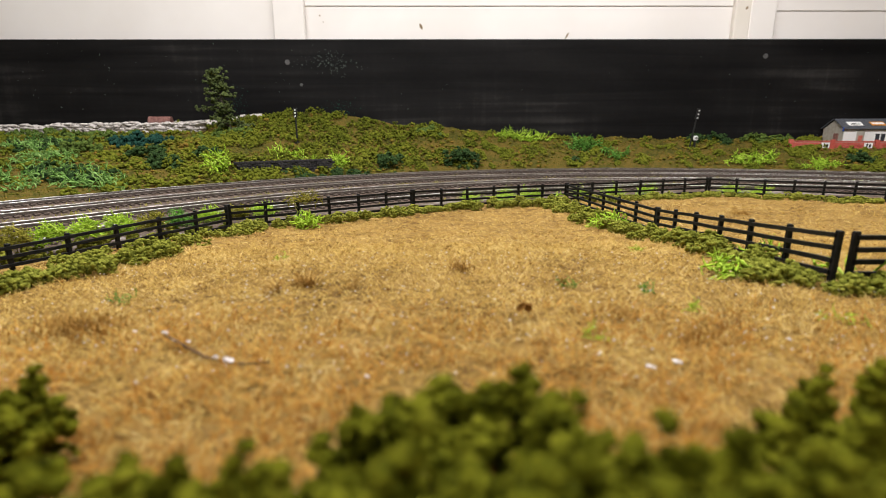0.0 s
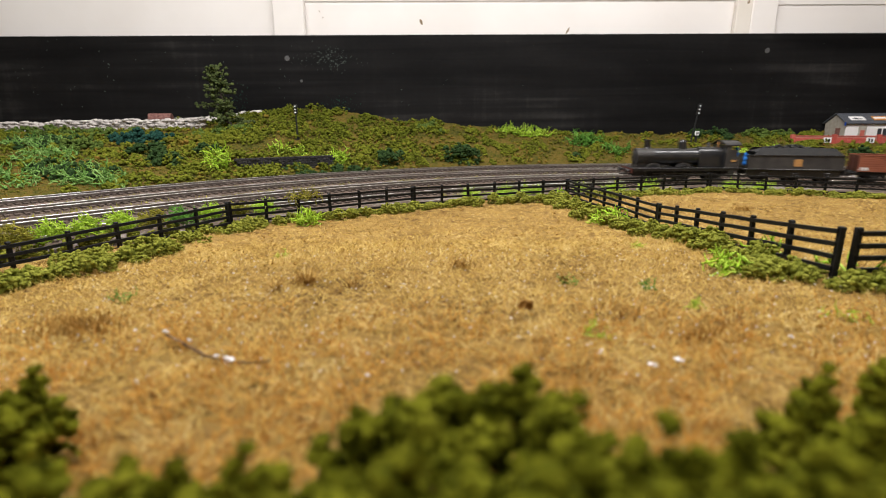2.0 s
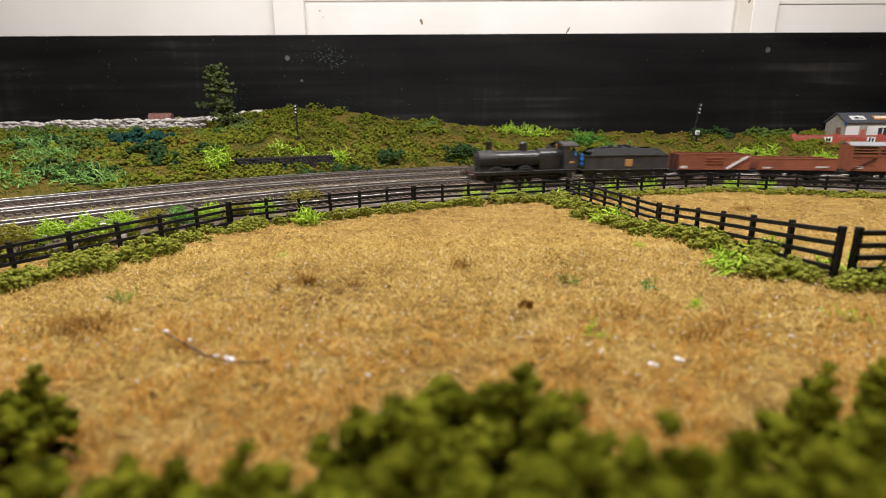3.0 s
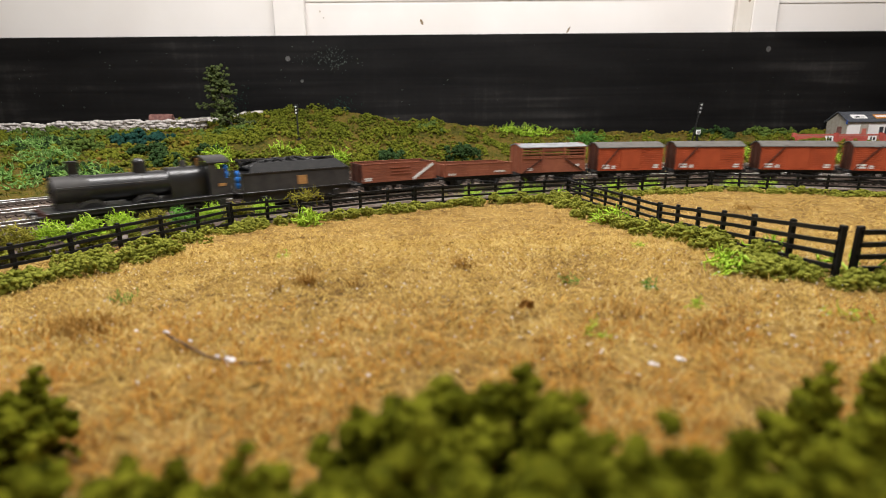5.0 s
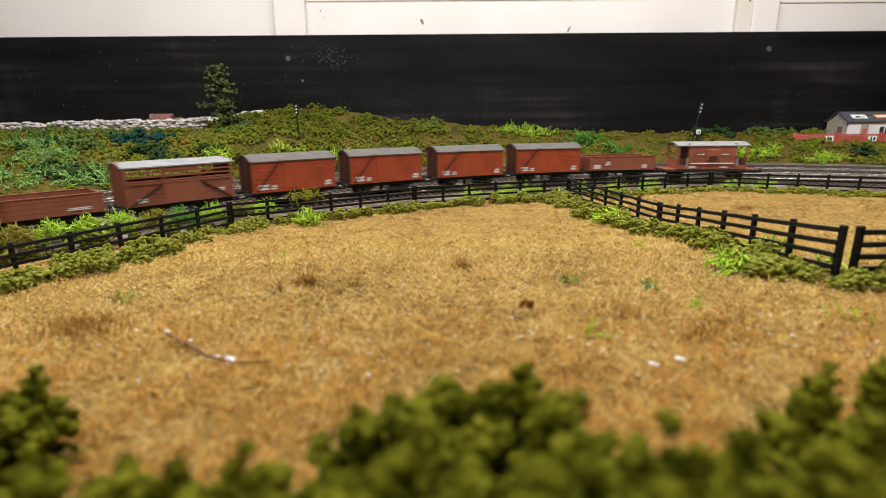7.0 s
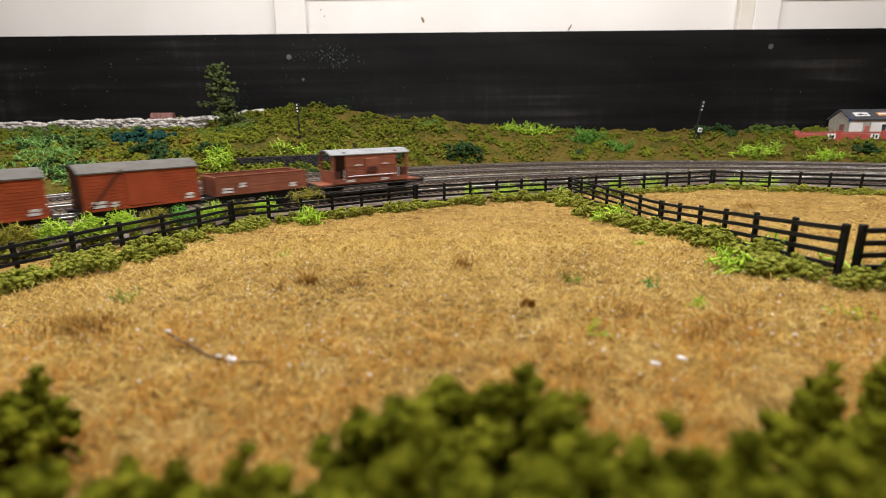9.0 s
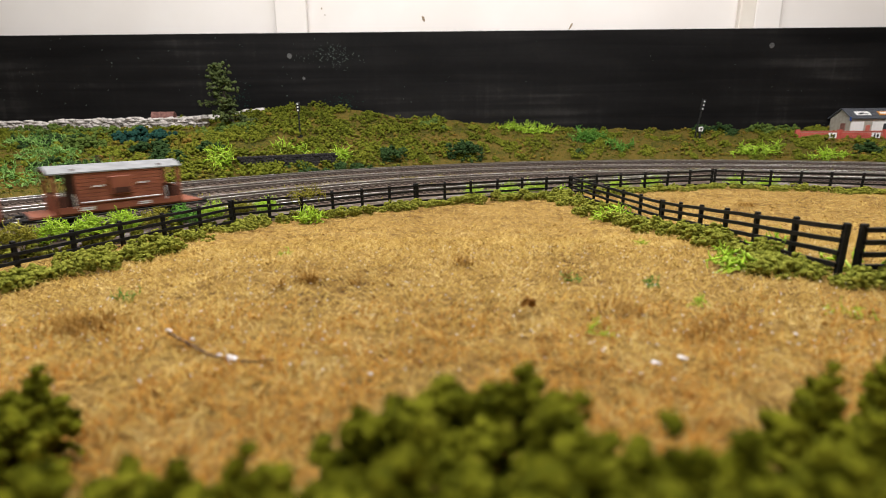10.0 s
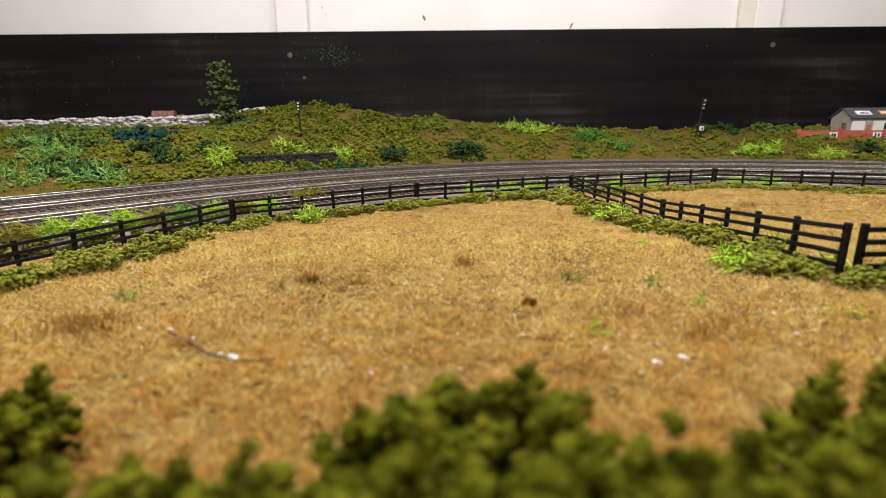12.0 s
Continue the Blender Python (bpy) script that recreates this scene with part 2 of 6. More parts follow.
def rod(bm, a, b, ra, rb=None, seg=10):
    a, b = Vector(a), Vector(b)
    d = b - a
    r = bmesh.ops.create_cone(bm, cap_ends=True, segments=seg, radius1=ra, radius2=ra if rb is None else rb, depth=d.length)
    m = Matrix.Translation((a + b) / 2) @ d.to_track_quat("Z", "Y").to_matrix().to_4x4()
    bmesh.ops.transform(bm, matrix=m, verts=r["verts"])
    return bm


def rods(*specs):
    bm = bmesh.new()
    for s in specs:
        rod(bm, *s)
    return bm


def strip(prof, x0, x1, turn=None):
    """One solid with the y-z outline prof, drawn out along x."""
    bm = bmesh.new()
    a = [bm.verts.new((x0, y, z)) for y, z in prof]
    c = [bm.verts.new((x1, y, z)) for y, z in prof]
    bm.faces.new(a)
    bm.faces.new(list(reversed(c)))
    for k in range(len(prof)):
        m = (k + 1) % len(prof)
        bm.faces.new((a[k], a[m], c[m], c[k]))
    bmesh.ops.recalc_face_normals(bm, faces=bm.faces)
    if turn is not None:
        bmesh.ops.transform(bm, matrix=turn, verts=bm.verts)
    return bm


def empty(name, label, category, group=""):
    ob = new(name)
    ob.empty_display_size = 0.01
    return tagged(ob, label, category, group)


def structure(ob, label, category):
    return tagged(ob, label, category, kind="structure")


# ---- room ----
FLOOR_Z, CEIL_Z = -0.95, 1.4
XL, XR, YB, YW = -1.9, 2.3, -2.4, 0.935
structure(part("wall_north", boxes((XL, XR, YW, YW + 0.1, FLOOR_Z, CEIL_Z)), M_WALL), "white painted boarded wall behind the layout", "wall")
structure(part("wall_south", boxes((XL, XR, YB - 0.1, YB, FLOOR_Z, CEIL_Z)), M_WALL), "plain white painted wall", "wall")
structure(part("wall_west", boxes((XL - 0.1, XL, YB - 0.1, YW + 0.1, FLOOR_Z, CEIL_Z)), M_WALL), "plain white painted wall", "wall")
structure(part("wall_east", boxes((XR, XR + 0.1, YB - 0.1, YW + 0.1, FLOOR_Z, CEIL_Z)), M_WALL), "plain white painted wall", "wall")
structure(part("ceiling", boxes((XL - 0.1, XR + 0.1, YB - 0.1, YW + 0.1, CEIL_Z, CEIL_Z + 0.1)), M_CEILING), "plain white painted ceiling", "ceiling")
structure(part("floor", boxes((XL - 0.1, XR + 0.1, YB - 0.1, YW + 0.1, FLOOR_Z - 0.1, FLOOR_Z)), M_CARPET), "dark carpeted room floor", "floor")


def wall_batten(x0, x1, mat, label):
    bm = boxes((x0, x1, YW - 0.012, YW - 0.0005, 0.1, CEIL_Z - 0.002), bevel=0.0015)
    return structure(part("trim", bm, mat, None), label, "batten")


wall_batten(-0.2745, -0.2225, M_WALL, "white painted vertical wall batten")
wall_batten(0.497, 0.523, M_WALL_OLD, "cream painted vertical wall batten")
wall_batten(0.523, 0.566, M_WALL, "white painted vertical wall batten")
structure(part("trim", boxes((-0.2225, 0.497, YW - 0.0018, YW - 0.0005, 0.2550, 0.30), bevel=0.0004), M_WALL), "white painted horizontal wall board", "trim")
structure(part("trim", boxes((0.566, XR - 0.002, YW - 0.0018, YW - 0.0005, 0.2475, 0.30), bevel=0.0004), M_WALL), "white painted horizontal wall board", "trim")

# unseen tube fittings added above the layout to carry the two lamps
for x, y, z, sx, sy, w in LAMPS:
    fit = empty("assumed_tube_light", "assumed white tube light fitting hung out of view", "ceiling light", "ceiling lights")
    fit.location = (x, y, z)
    part("body", boxes((-sx / 2, sx / 2, -sy / 2, sy / 2, 0.004, 0.05), bevel=0.004), M_CEILING, fit)
    for s in (-0.4, 0.4):
        part("hanger", rods(((s * sx, 0, 0.05), (s * sx, 0, CEIL_Z - z), 0.004, 0.004, 8)), M_CEILING, fit)

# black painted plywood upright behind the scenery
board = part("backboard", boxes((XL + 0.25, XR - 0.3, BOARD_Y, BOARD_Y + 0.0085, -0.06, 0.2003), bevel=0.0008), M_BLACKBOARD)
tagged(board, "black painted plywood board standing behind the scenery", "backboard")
for x, z in ((-0.2532, 0.1641), (0.5525, 0.1733), (-0.232, 0.128)):
    rr = 0.0042 if x != -0.232 else 0.0024
    bm = rods(((x, BOARD_Y - 0.0008, z), (x, BOARD_Y + 0.001, z), rr, rr * 0.9, 14))
    box(bm, x - rr * 0.7, x + rr * 0.7, BOARD_Y - 0.0011, BOARD_Y - 0.0006, z - 0.0005, z + 0.0005)
    part("screw", bm, M_SCREW, board, "dull steel screw head")


def specks(name, cx, cz, sx, sz, n, size, seed, mat=M_SPECK):
    rng = np.random.default_rng(seed)
    bm = bmesh.new()
    for _ in range(n):
        x, z = cx + rng.normal() * sx, cz + rng.normal() * sz
        if not 0.02 < z < 0.197:
            continue
        s = size * rng.uniform(0.4, 1.5)
        a = rng.uniform(0, 3.14)
        m = Matrix.Translation((x, BOARD_Y - 0.0002, z)) @ Matrix.Rotation(a, 4, "Y") @ Matrix.Diagonal((s * rng.uniform(0.6, 2.2), 0.0006, s, 1))
        r = bmesh.ops.create_icosphere(bm, subdivisions=1, radius=0.5)
        bmesh.ops.transform(bm, matrix=m, verts=r["verts"])
    return tagged(part(name, bm, mat, board), kind="stuff")


specks("paint_specks", -0.185, 0.165, 0.026, 0.009, 150, 0.0010, 1)
specks("paint_specks", -0.35, 0.14, 0.10, 0.035, 40, 0.0010, 2)
specks("paint_specks", -0.165, 0.088, 0.014, 0.006, 110, 0.0010, 6, M_BLUEGREEN)
specks("paint_specks", -0.345, 0.10, 0.012, 0.012, 70, 0.0010, 7, M_BLUEGREEN)
specks("paint_specks", -0.65, 0.13, 0.12, 0.04, 40, 0.0013, 3)
specks("paint_specks", 0.10, 0.12, 0.25, 0.04, 20, 0.0009, 4)
specks("paint_specks", 0.55, 0.15, 0.15, 0.04, 16, 0.0009, 5)

# marks on the wall
for x, z, sx, sz, a in ((-0.0282, 0.2207, 0.0045, 0.010, -25), (0.2152, 0.2065, 0.003, 0.012, 30), (-0.03, 0.256, 0.0022, 0.003, 0), (-0.195, 0.238, 0.002, 0.003, 0), (-0.19, 0.228, 0.0016, 0.002, 0), (0.505, 0.2475, 0.004, 0.006, 30)):
    bm = bmesh.new()
    r = bmesh.ops.create_icosphere(bm, subdivisions=2, radius=0.5)
    bmesh.ops.transform(bm, matrix=Matrix.Translation((x * 1.02, YW - 0.0002 - (0.0118 if abs(x - 0.505) < 0.01 else 0.0), z * 1.01)) @ Matrix.Rotation(radians(a), 4, "Y") @ Matrix.Diagonal((sx, 0.001, sz, 1)), verts=r["verts"])
    structure(part("trim", bm, M_STAIN), "small brown stain on the wall paint", "stain")

# ---- ground ----
def axis(parts):
    out = [parts[0][0]]
    for a, b, step in parts:
        n = max(1, round((b - a) / step))
        out += list(np.linspace(a, b, n + 1)[1:])
    return np.array(out)


GX = axis([(-1.6, -0.9, 0.03), (-0.9, 0.95, 0.006), (0.95, 1.95, 0.03)])
GY = axis([(-1.3, 0.0, 0.03), (0.0, BOARD_Y - 0.001, 0.006)])
gx, gy = np.meshgrid(GX, GY)
gz_all = ground_z(gx, gy)
verts = np.stack([gx, gy, gz_all], -1).reshape(-1, 3)
nx, ny = len(GX), len(GY)
i = np.arange(nx * ny).reshape(ny, nx)
quads = np.stack([i[:-1, :-1], i[:-1, 1:], i[1:, 1:], i[1:, :-1]], -1).reshape(-1, 4)
mid = verts[quads].mean(1)
rr = rho(mid[:, 0], mid[:, 1]) + 0.006 * wobble(mid[:, 0], mid[:, 1], 120, 4.0)
strip_mid = (rr - R1) / GAP - 0.5
between = np.abs(strip_mid - np.round(strip_mid)) * GAP
which = np.where(rr < 0.572, 0, np.where(rr < 0.858, np.where((between < 0.013) & (wobble(mid[:, 0], mid[:, 1], 60, 5.0) > -0.1), 3, 1), 2))
ground = new("ground", mesh_of("ground", verts, quads, [M_STRAW_SOIL, M_BALLAST, M_TURF, M_BALLAST_PALE], which, True))
structure(ground, "straw field, grey ballast and brown-green hillside of the layout", "ground")
table = empty("baseboard", "plywood baseboard table under the layout", "table")
part("tabletop", boxes((-1.6, 1.95, -1.3, BOARD_Y - 0.002, -0.06, -0.012), bevel=0.001), M_PLY, table)
for x in (-1.5, 0.2, 1.85):
    for y in (-1.2, 0.8):
        part("leg", boxes((x - 0.025, x + 0.025, y - 0.025, y + 0.025, FLOOR_Z, -0.06), bevel=0.002), M_PLY, table)


# ---- tracks ----
def sweep(radius, half, z0, z1, a0, a1, step, cut=0.0):
    """A bar of rectangular section along the line."""
    vs, fs = [], []
    n = round((a1 - a0) / step)
    for k in range(n + 1):
        a = a0 + (a1 - a0) * k / n
        ring = [(-half, z0), (half, z0), (half, z1 - cut), (half - cut, z1), (cut - half, z1), (-half, z1 - cut)] if cut else [(-half, z0), (half, z0), (half, z1), (-half, z1)]
        m = len(ring)
        for o, z in ring:
            x, y, _ = on_track(radius + o, a)
            vs.append((x, y, z + TZ))
        if k:
            o, p = m * (k - 1), m * k
            for j in range(m):
                fs.append((o + j, o + (j + 1) % m, p + (j + 1) % m, p + j))
    return vs, fs


def sleeper_mesh():
    bm = bmesh.new()
    box(bm, -0.0016, 0.0016, -0.0155, 0.0155, -0.0044, -0.0026, bevel=0.0002)
    for s in (-1, 1):
        for q in (-1, 1):
            box(bm, -0.0009, 0.0009, s * 0.00825 + q * 0.0016 - 0.0008, s * 0.00825 + q * 0.0016 + 0.0008, -0.0027, -0.0016)
    me = bpy.data.meshes.new("sleeper")
    bm.to_mesh(me)
    bm.free()
    me.materials.append(M_SLEEPER)
    return me


SLEEPER = sleeper_mesh()


def track(radius, a0, a1):
    t = empty("railway_track", "model railway track with steel rails on brown sleepers in ballast", "railway track", "curved tracks")
    for s in (-1, 1):
        r = radius + s * 0.00825
        part_me = mesh_of("rail", *sweep(r, 0.00036, -0.0009, 0.0, a0, a1, 1.5, 0.00016), [M_RAIL])
        rail = new("rail", part_me)
        rail.parent = t
        web = new("web", mesh_of("web", *sweep(r, 0.00028, -0.0024, -0.0009, a0, a1, 1.5), [M_RAIL_SIDE]))
        web.parent = rail
        foot = new("foot", mesh_of("foot", *sweep(r, 0.0008, -0.0027, -0.0022, a0, a1, 1.5), [M_RAIL_SIDE]))
        foot.parent = rail
    return t


def sleepers(t, radius, a0, a1):
    rng = random.Random(int(radius * 1000))
    a = a0
    while a < a1:
        x, y, h = on_track(radius, a)
        ob = new("sleeper", SLEEPER)
        ob.parent = t
        ob.matrix_basis = pose(x, y, TZ, 0, 0, h + rng.uniform(-1, 1))
        a += math.degrees(0.0078 / radius)


LINES = [track(TRACKS[0], -128, 186)] + [track(r, -80, 110) for r in TRACKS[1:]]

# ---- fences ----
PANEL_H = 0.0202


def fence(p, q, panels, z0, z1, gap=0.0):
    """A six-panel moulding from p to q; z0, z1: height of its top at both ends."""
    p, q = Vector(p), Vector(q)
    d = (q - p)
    length = d.length
    d.normalize()
    f = empty("fence", "black plastic four-bar paddock fence standing in a green hedge", "fence", "paddock fences")
    h = math.degrees(math.atan2(d.y, d.x))
    slope = (z1 - z0) / length
    f.matrix_basis = pose(p.x, p.y, z0 - PANEL_H, 0, 0, h)
    rng = random.Random(int(p.x * 1e4))
    for k in range(panels + 1):
        x = length * k / panels
        w = 0.0012 if k in (0, panels) else 0.0011
        lean = rng.uniform(-1.5, 1.5)
        m = Matrix.Translation((x, 0, slope * x)) @ Matrix.Rotation(radians(lean), 4, "Y")
        bm = bmesh.new()
        box(bm, -w, w, -0.0009, 0.0009, -0.004, PANEL_H + 0.0006, bevel=0.0003, turn=m)
        part("post", bm, M_FENCE, f)
    for j in range(4):
        z = PANEL_H - 0.0013 - j * 0.0043
        bm = bmesh.new()
        n, last = panels * 2, None
        for k in range(n + 1):
            x = length * k / n
            zz = z + slope * x + 0.0002 * rng.uniform(-1, 1)
            ring = [bm.verts.new((x, -0.0008 + u * 0.0007, zz + w * 0.0008)) for u, w in ((-1, -1), (1, -1), (1, 1), (-1, 1))]
            if last:
                for c in range(4):
                    bm.faces.new((last[c], ring[c], ring[(c + 1) % 4], last[(c + 1) % 4]))
            else:
                bm.faces.new(list(reversed(ring)))
            last = ring
        bm.faces.new(last)
        part("rail", bm, M_FENCE, f)
    return f


FENCES = [
    ((-0.2140, 0.2125), (-0.1462, 0.3505), 6, 0.0125, 0.0122),
    ((-0.2830, 0.0730), (-0.2155, 0.2095), 6, 0.0135, 0.0125),
    ((-0.1450, 0.3522), (-0.0229, 0.4292), 6, 0.0122, 0.0120),
    ((-0.0212, 0.4302), (0.1178, 0.4745), 6, 0.0120, 0.0121),
    ((0.1198, 0.4756), (0.2715, 0.5180), 6, 0.0120, 0.0120),
    ((0.2745, 0.5180), (0.4110, 0.4655), 6, 0.0120, 0.0120),
    ((0.4125, 0.4650), (0.5490, 0.4130), 6, 0.0120, 0.0125),
    ((0.1190, 0.4735), (0.1378, 0.3195), 6, 0.0120, 0.0150),
    ((0.1380, 0.3175), (0.1350, 0.1675), 6, 0.0150, 0.0320),
    ((0.1402, 0.1668), (0.2870, 0.1790), 6, 0.0318, 0.0270),
]
for row in FENCES:
    fence(*row)


# ---- scenic foam and lichen ----
def blob(subdiv, seed, amount=0.35):
    bm = bmesh.new()
    bmesh.ops.create_icosphere(bm, subdivisions=subdiv, radius=1.0)
    for v in bm.verts:
        v.co *= 1.0 + amount * noise.noise(v.co * 1.9 + Vector((seed * 7.3, seed * 3.1, 0)))
        v.co *= 1.0 + 0.5 * amount * noise.noise(v.co * 4.7 + Vector((seed * 2.3, 0, seed)))
    bm.verts.ensure_lookup_table()
    vs = np.array([v.co[:] for v in bm.verts])
    fs = np.array([[v.index for v in f.verts] for f in bm.faces])
    bm.free()
    return vs, fs


BLOBS = {1: [blob(1, s) for s in range(6)], 2: [blob(2, s + 10, 0.45) for s in range(5)], 3: [blob(3, s + 20, 0.55) for s in range(3)]}


def lumps(name, centres, sizes, mat, level=1, seed=0, squash=0.8):
    """Many small irregular lumps of foam in one mesh."""
    rng = np.random.default_rng(seed)
    vs, fs, off = [], [], 0
    for c, s in zip(centres, sizes):
        bv, bf = BLOBS[level][rng.integers(len(BLOBS[level]))]
        a = rng.uniform(0, 6.283)
        ca, sa = math.cos(a), math.sin(a)
        k = s * rng.uniform(0.75, 1.25, 3)
        v = bv * k
        v = np.stack([v[:, 0] * ca - v[:, 1] * sa, v[:, 0] * sa + v[:, 1] * ca, v[:, 2] * squash], 1) + c
        vs.append(v)
        fs.append(bf + off)
        off += len(v)
    return new(name, mesh_of(name, np.concatenate(vs), np.concatenate(fs), [mat], None, level > 1))


def bush(x, y, rx, ry, h, mat, label, n=60, lump=0.0022, seed=0, level=1, category="bush", group="", sink=0.001, heads=0, rough=0.5):
    rng = np.random.default_rng(seed + int(abs(x) * 1e4) + int(abs(y) * 1e4))
    base = gz(x, y)
    heads = heads or int(min(22, max(6, rx * ry / 3.6e-5)))
    tops = []
    for _ in range(heads):
        a, u = rng.uniform(0, 6.283), rng.uniform(0, 1) ** 0.5 * 0.92
        px, py = u * math.cos(a), u * math.sin(a)
        dome = math.sqrt(max(0.0, 1 - u * u * 0.85)) * (1 - 0.4 * rough + rough * noise.noise(Vector((x * 90 + px * 2.6, y * 90 + py * 2.6, seed))))
        tops.append((x + px * rx, y + py * ry, dome * rng.uniform(0.35, 1.0) ** (0.8 * rough)))
    spread = 0.95 * math.sqrt(rx * ry / heads)
    tops = np.array(tops)[np.arange(n) % heads]
    d = rng.normal(size=(n, 3))
    d = d / np.linalg.norm(d, axis=1)[:, None] * (spread * rng.uniform(0.6, 1.0, n))[:, None]
    X, Y = tops[:, 0] + d[:, 0], tops[:, 1] + d[:, 1]
    g = ground_z(X, Y) - sink
    low = np.where(rng.uniform(0, 1, n) < 0.3, rng.uniform(0, 1, n), 1.0)
    c = np.stack([X, Y, np.maximum(g, g + ((h - spread * 0.7) * tops[:, 2] + d[:, 2] * 0.8) * low)], 1)
    s = lump * rng.uniform(0.6, 1.25, n)
    ob = empty("bush", label, category, group)
    ob.location = (x, y, base)
    c = c - (x, y, base)
    pieces = 5 if n > 100 else 3
    sector = ((np.arctan2(c[:, 1], c[:, 0]) / 6.2832 + 0.5) * (pieces - 1)).astype(int) + 1
    sector[np.hypot(c[:, 0] / rx, c[:, 1] / ry) < 0.45] = 0
    for k in range(pieces):
        if (sector == k).any():
            clump = lumps("clump", c[sector == k], s[sector == k], mat, level, seed + k)
            clump.parent = ob
    return ob


def lichen(x, y, rx, ry, h, mat, label, n=40, thick=0.00048, strand=0.010, seed=0, lift=0.0, group=""):
    """A tangle of branching wiry strands."""
    rng = np.random.default_rng(seed + 77)
    vs, fs = [], []

    def strand_from(p, d, length, t, depth):
        steps = 6
        ring = None
        for k in range(steps + 1):
            d = d + rng.normal(size=3) * 0.45
            d = d / np.linalg.norm(d)
            side = np.cross(d, (0.3, 0.5, 0.8))
            side = side / (np.linalg.norm(side) + 1e-9)
            up = np.cross(d, side)
            tt = t * (1 - 0.6 * k / steps)
            o = len(vs)
            for j in range(3):
                w = 2.094 * j
                vs.append(p + tt * (side * math.cos(w) + up * math.sin(w)))
            if ring is not None:
                for j in range(3):
                    fs.append((ring + j, ring + (j + 1) % 3, o + (j + 1) % 3, o + j))
            ring = o
            if depth and k in (2, 4):
                b = d + rng.normal(size=3) * 0.9
                strand_from(p, b / np.linalg.norm(b), length * 0.6, tt * 0.8, depth - 1)
            p = p + d * length / steps
    for _ in range(n):
        a, u = rng.uniform(0, 6.283), rng.uniform(0, 1) ** 0.5
        X, Y = x + rx * u * math.cos(a), y + ry * u * math.sin(a)
        z = gz(X, Y) + lift + h * rng.uniform(0, 0.7) * (1 - 0.5 * u)
        d = np.array([rng.normal(), rng.normal(), rng.uniform(-0.3, 0.9)])
        strand_from(np.array([X, Y, z]), d / np.linalg.norm(d), strand * rng.uniform(0.6, 1.2), thick, 1)
    ob = new("lichen_clump", mesh_of("lichen_clump", vs, fs, [mat], None, True))
    return tagged(ob, label, "lichen", group)


HEDGE = "olive green foam hedge bush along the black fence"


def hedge(points, width, side, spacing, h, lump, n, seed, level=1, off=0.0075):
    """Bushes in a row along a polyline, on the given side of it."""
    rng = random.Random(seed)
    for (ax, ay), (bx, by) in zip(points[:-1], points[1:]):
        d = Vector((bx - ax, by - ay))
        count = max(1, round(d.length / spacing))
        nrm = Vector((-d.y, d.x)).normalized() * side
        for k in range(count):
            t = (k + rng.uniform(0.2, 0.8)) / count
            o = nrm * (off + width * rng.uniform(0.0, 1.0))
            c = Vector((ax, ay)) + d * t + o
            sz = spacing * rng.uniform(0.65, 1.0)
            bush(c.x, c.y, sz, sz * 0.75, h * rng.uniform(0.7, 1.15), M_OLIVE, HEDGE, n, lump, seed + k, level, group="hedge bushes")


hedge([(-0.225, 0.19), (-0.1462, 0.3505)], 0.020, -1, 0.0125, 0.0095, 0.0010, 260, 11, off=0.011)
hedge([(-0.195, 0.195), (-0.150, 0.262)], 0.012, -1, 0.0125, 0.0100, 0.0010, 260, 12, off=0.012)
hedge([(-0.190, 0.185), (-0.135, 0.255)], 0.010, -1, 0.0125, 0.0100, 0.0010, 260, 18)
hedge([(-0.1462, 0.3505), (-0.0225, 0.4297), (0.1188, 0.4751)], 0.008, -1, 0.0120, 0.0105, 0.0009, 340, 13, off=0.009)
hedge([(0.135, 0.4785), (0.2728, 0.5185), (0.411, 0.4655), (0.549, 0.413)], 0.007, -1, 0.013, 0.0095, 0.0010, 260, 14)
hedge([(0.1190, 0.4735), (0.1378, 0.3195)], 0.016, -1, 0.0115, 0.0110, 0.0010, 280, 15)
hedge([(0.1378, 0.3195), (0.1345, 0.1675)], 0.017, -1, 0.0100, 0.0115, 0.0010, 260, 16)
hedge([(0.1340, 0.1670), (0.2200, 0.1740)], 0.008, -1, 0.012, 0.0115, 0.0010, 260, 17)

for k, (x, y, s) in enumerate(((0.1270, 0.1730, 0.009), (0.1200, 0.1660, 0.009), (0.1340, 0.1595, 0.008), (0.1440, 0.1610, 0.008), (0.1560, 0.1640, 0.009), (0.1130, 0.1720, 0.008))):
    bush(x, y, s, s * 0.75, 0.0085, M_OLIVE, HEDGE, 240, 0.0009, 90 + k, group="hedge bushes")
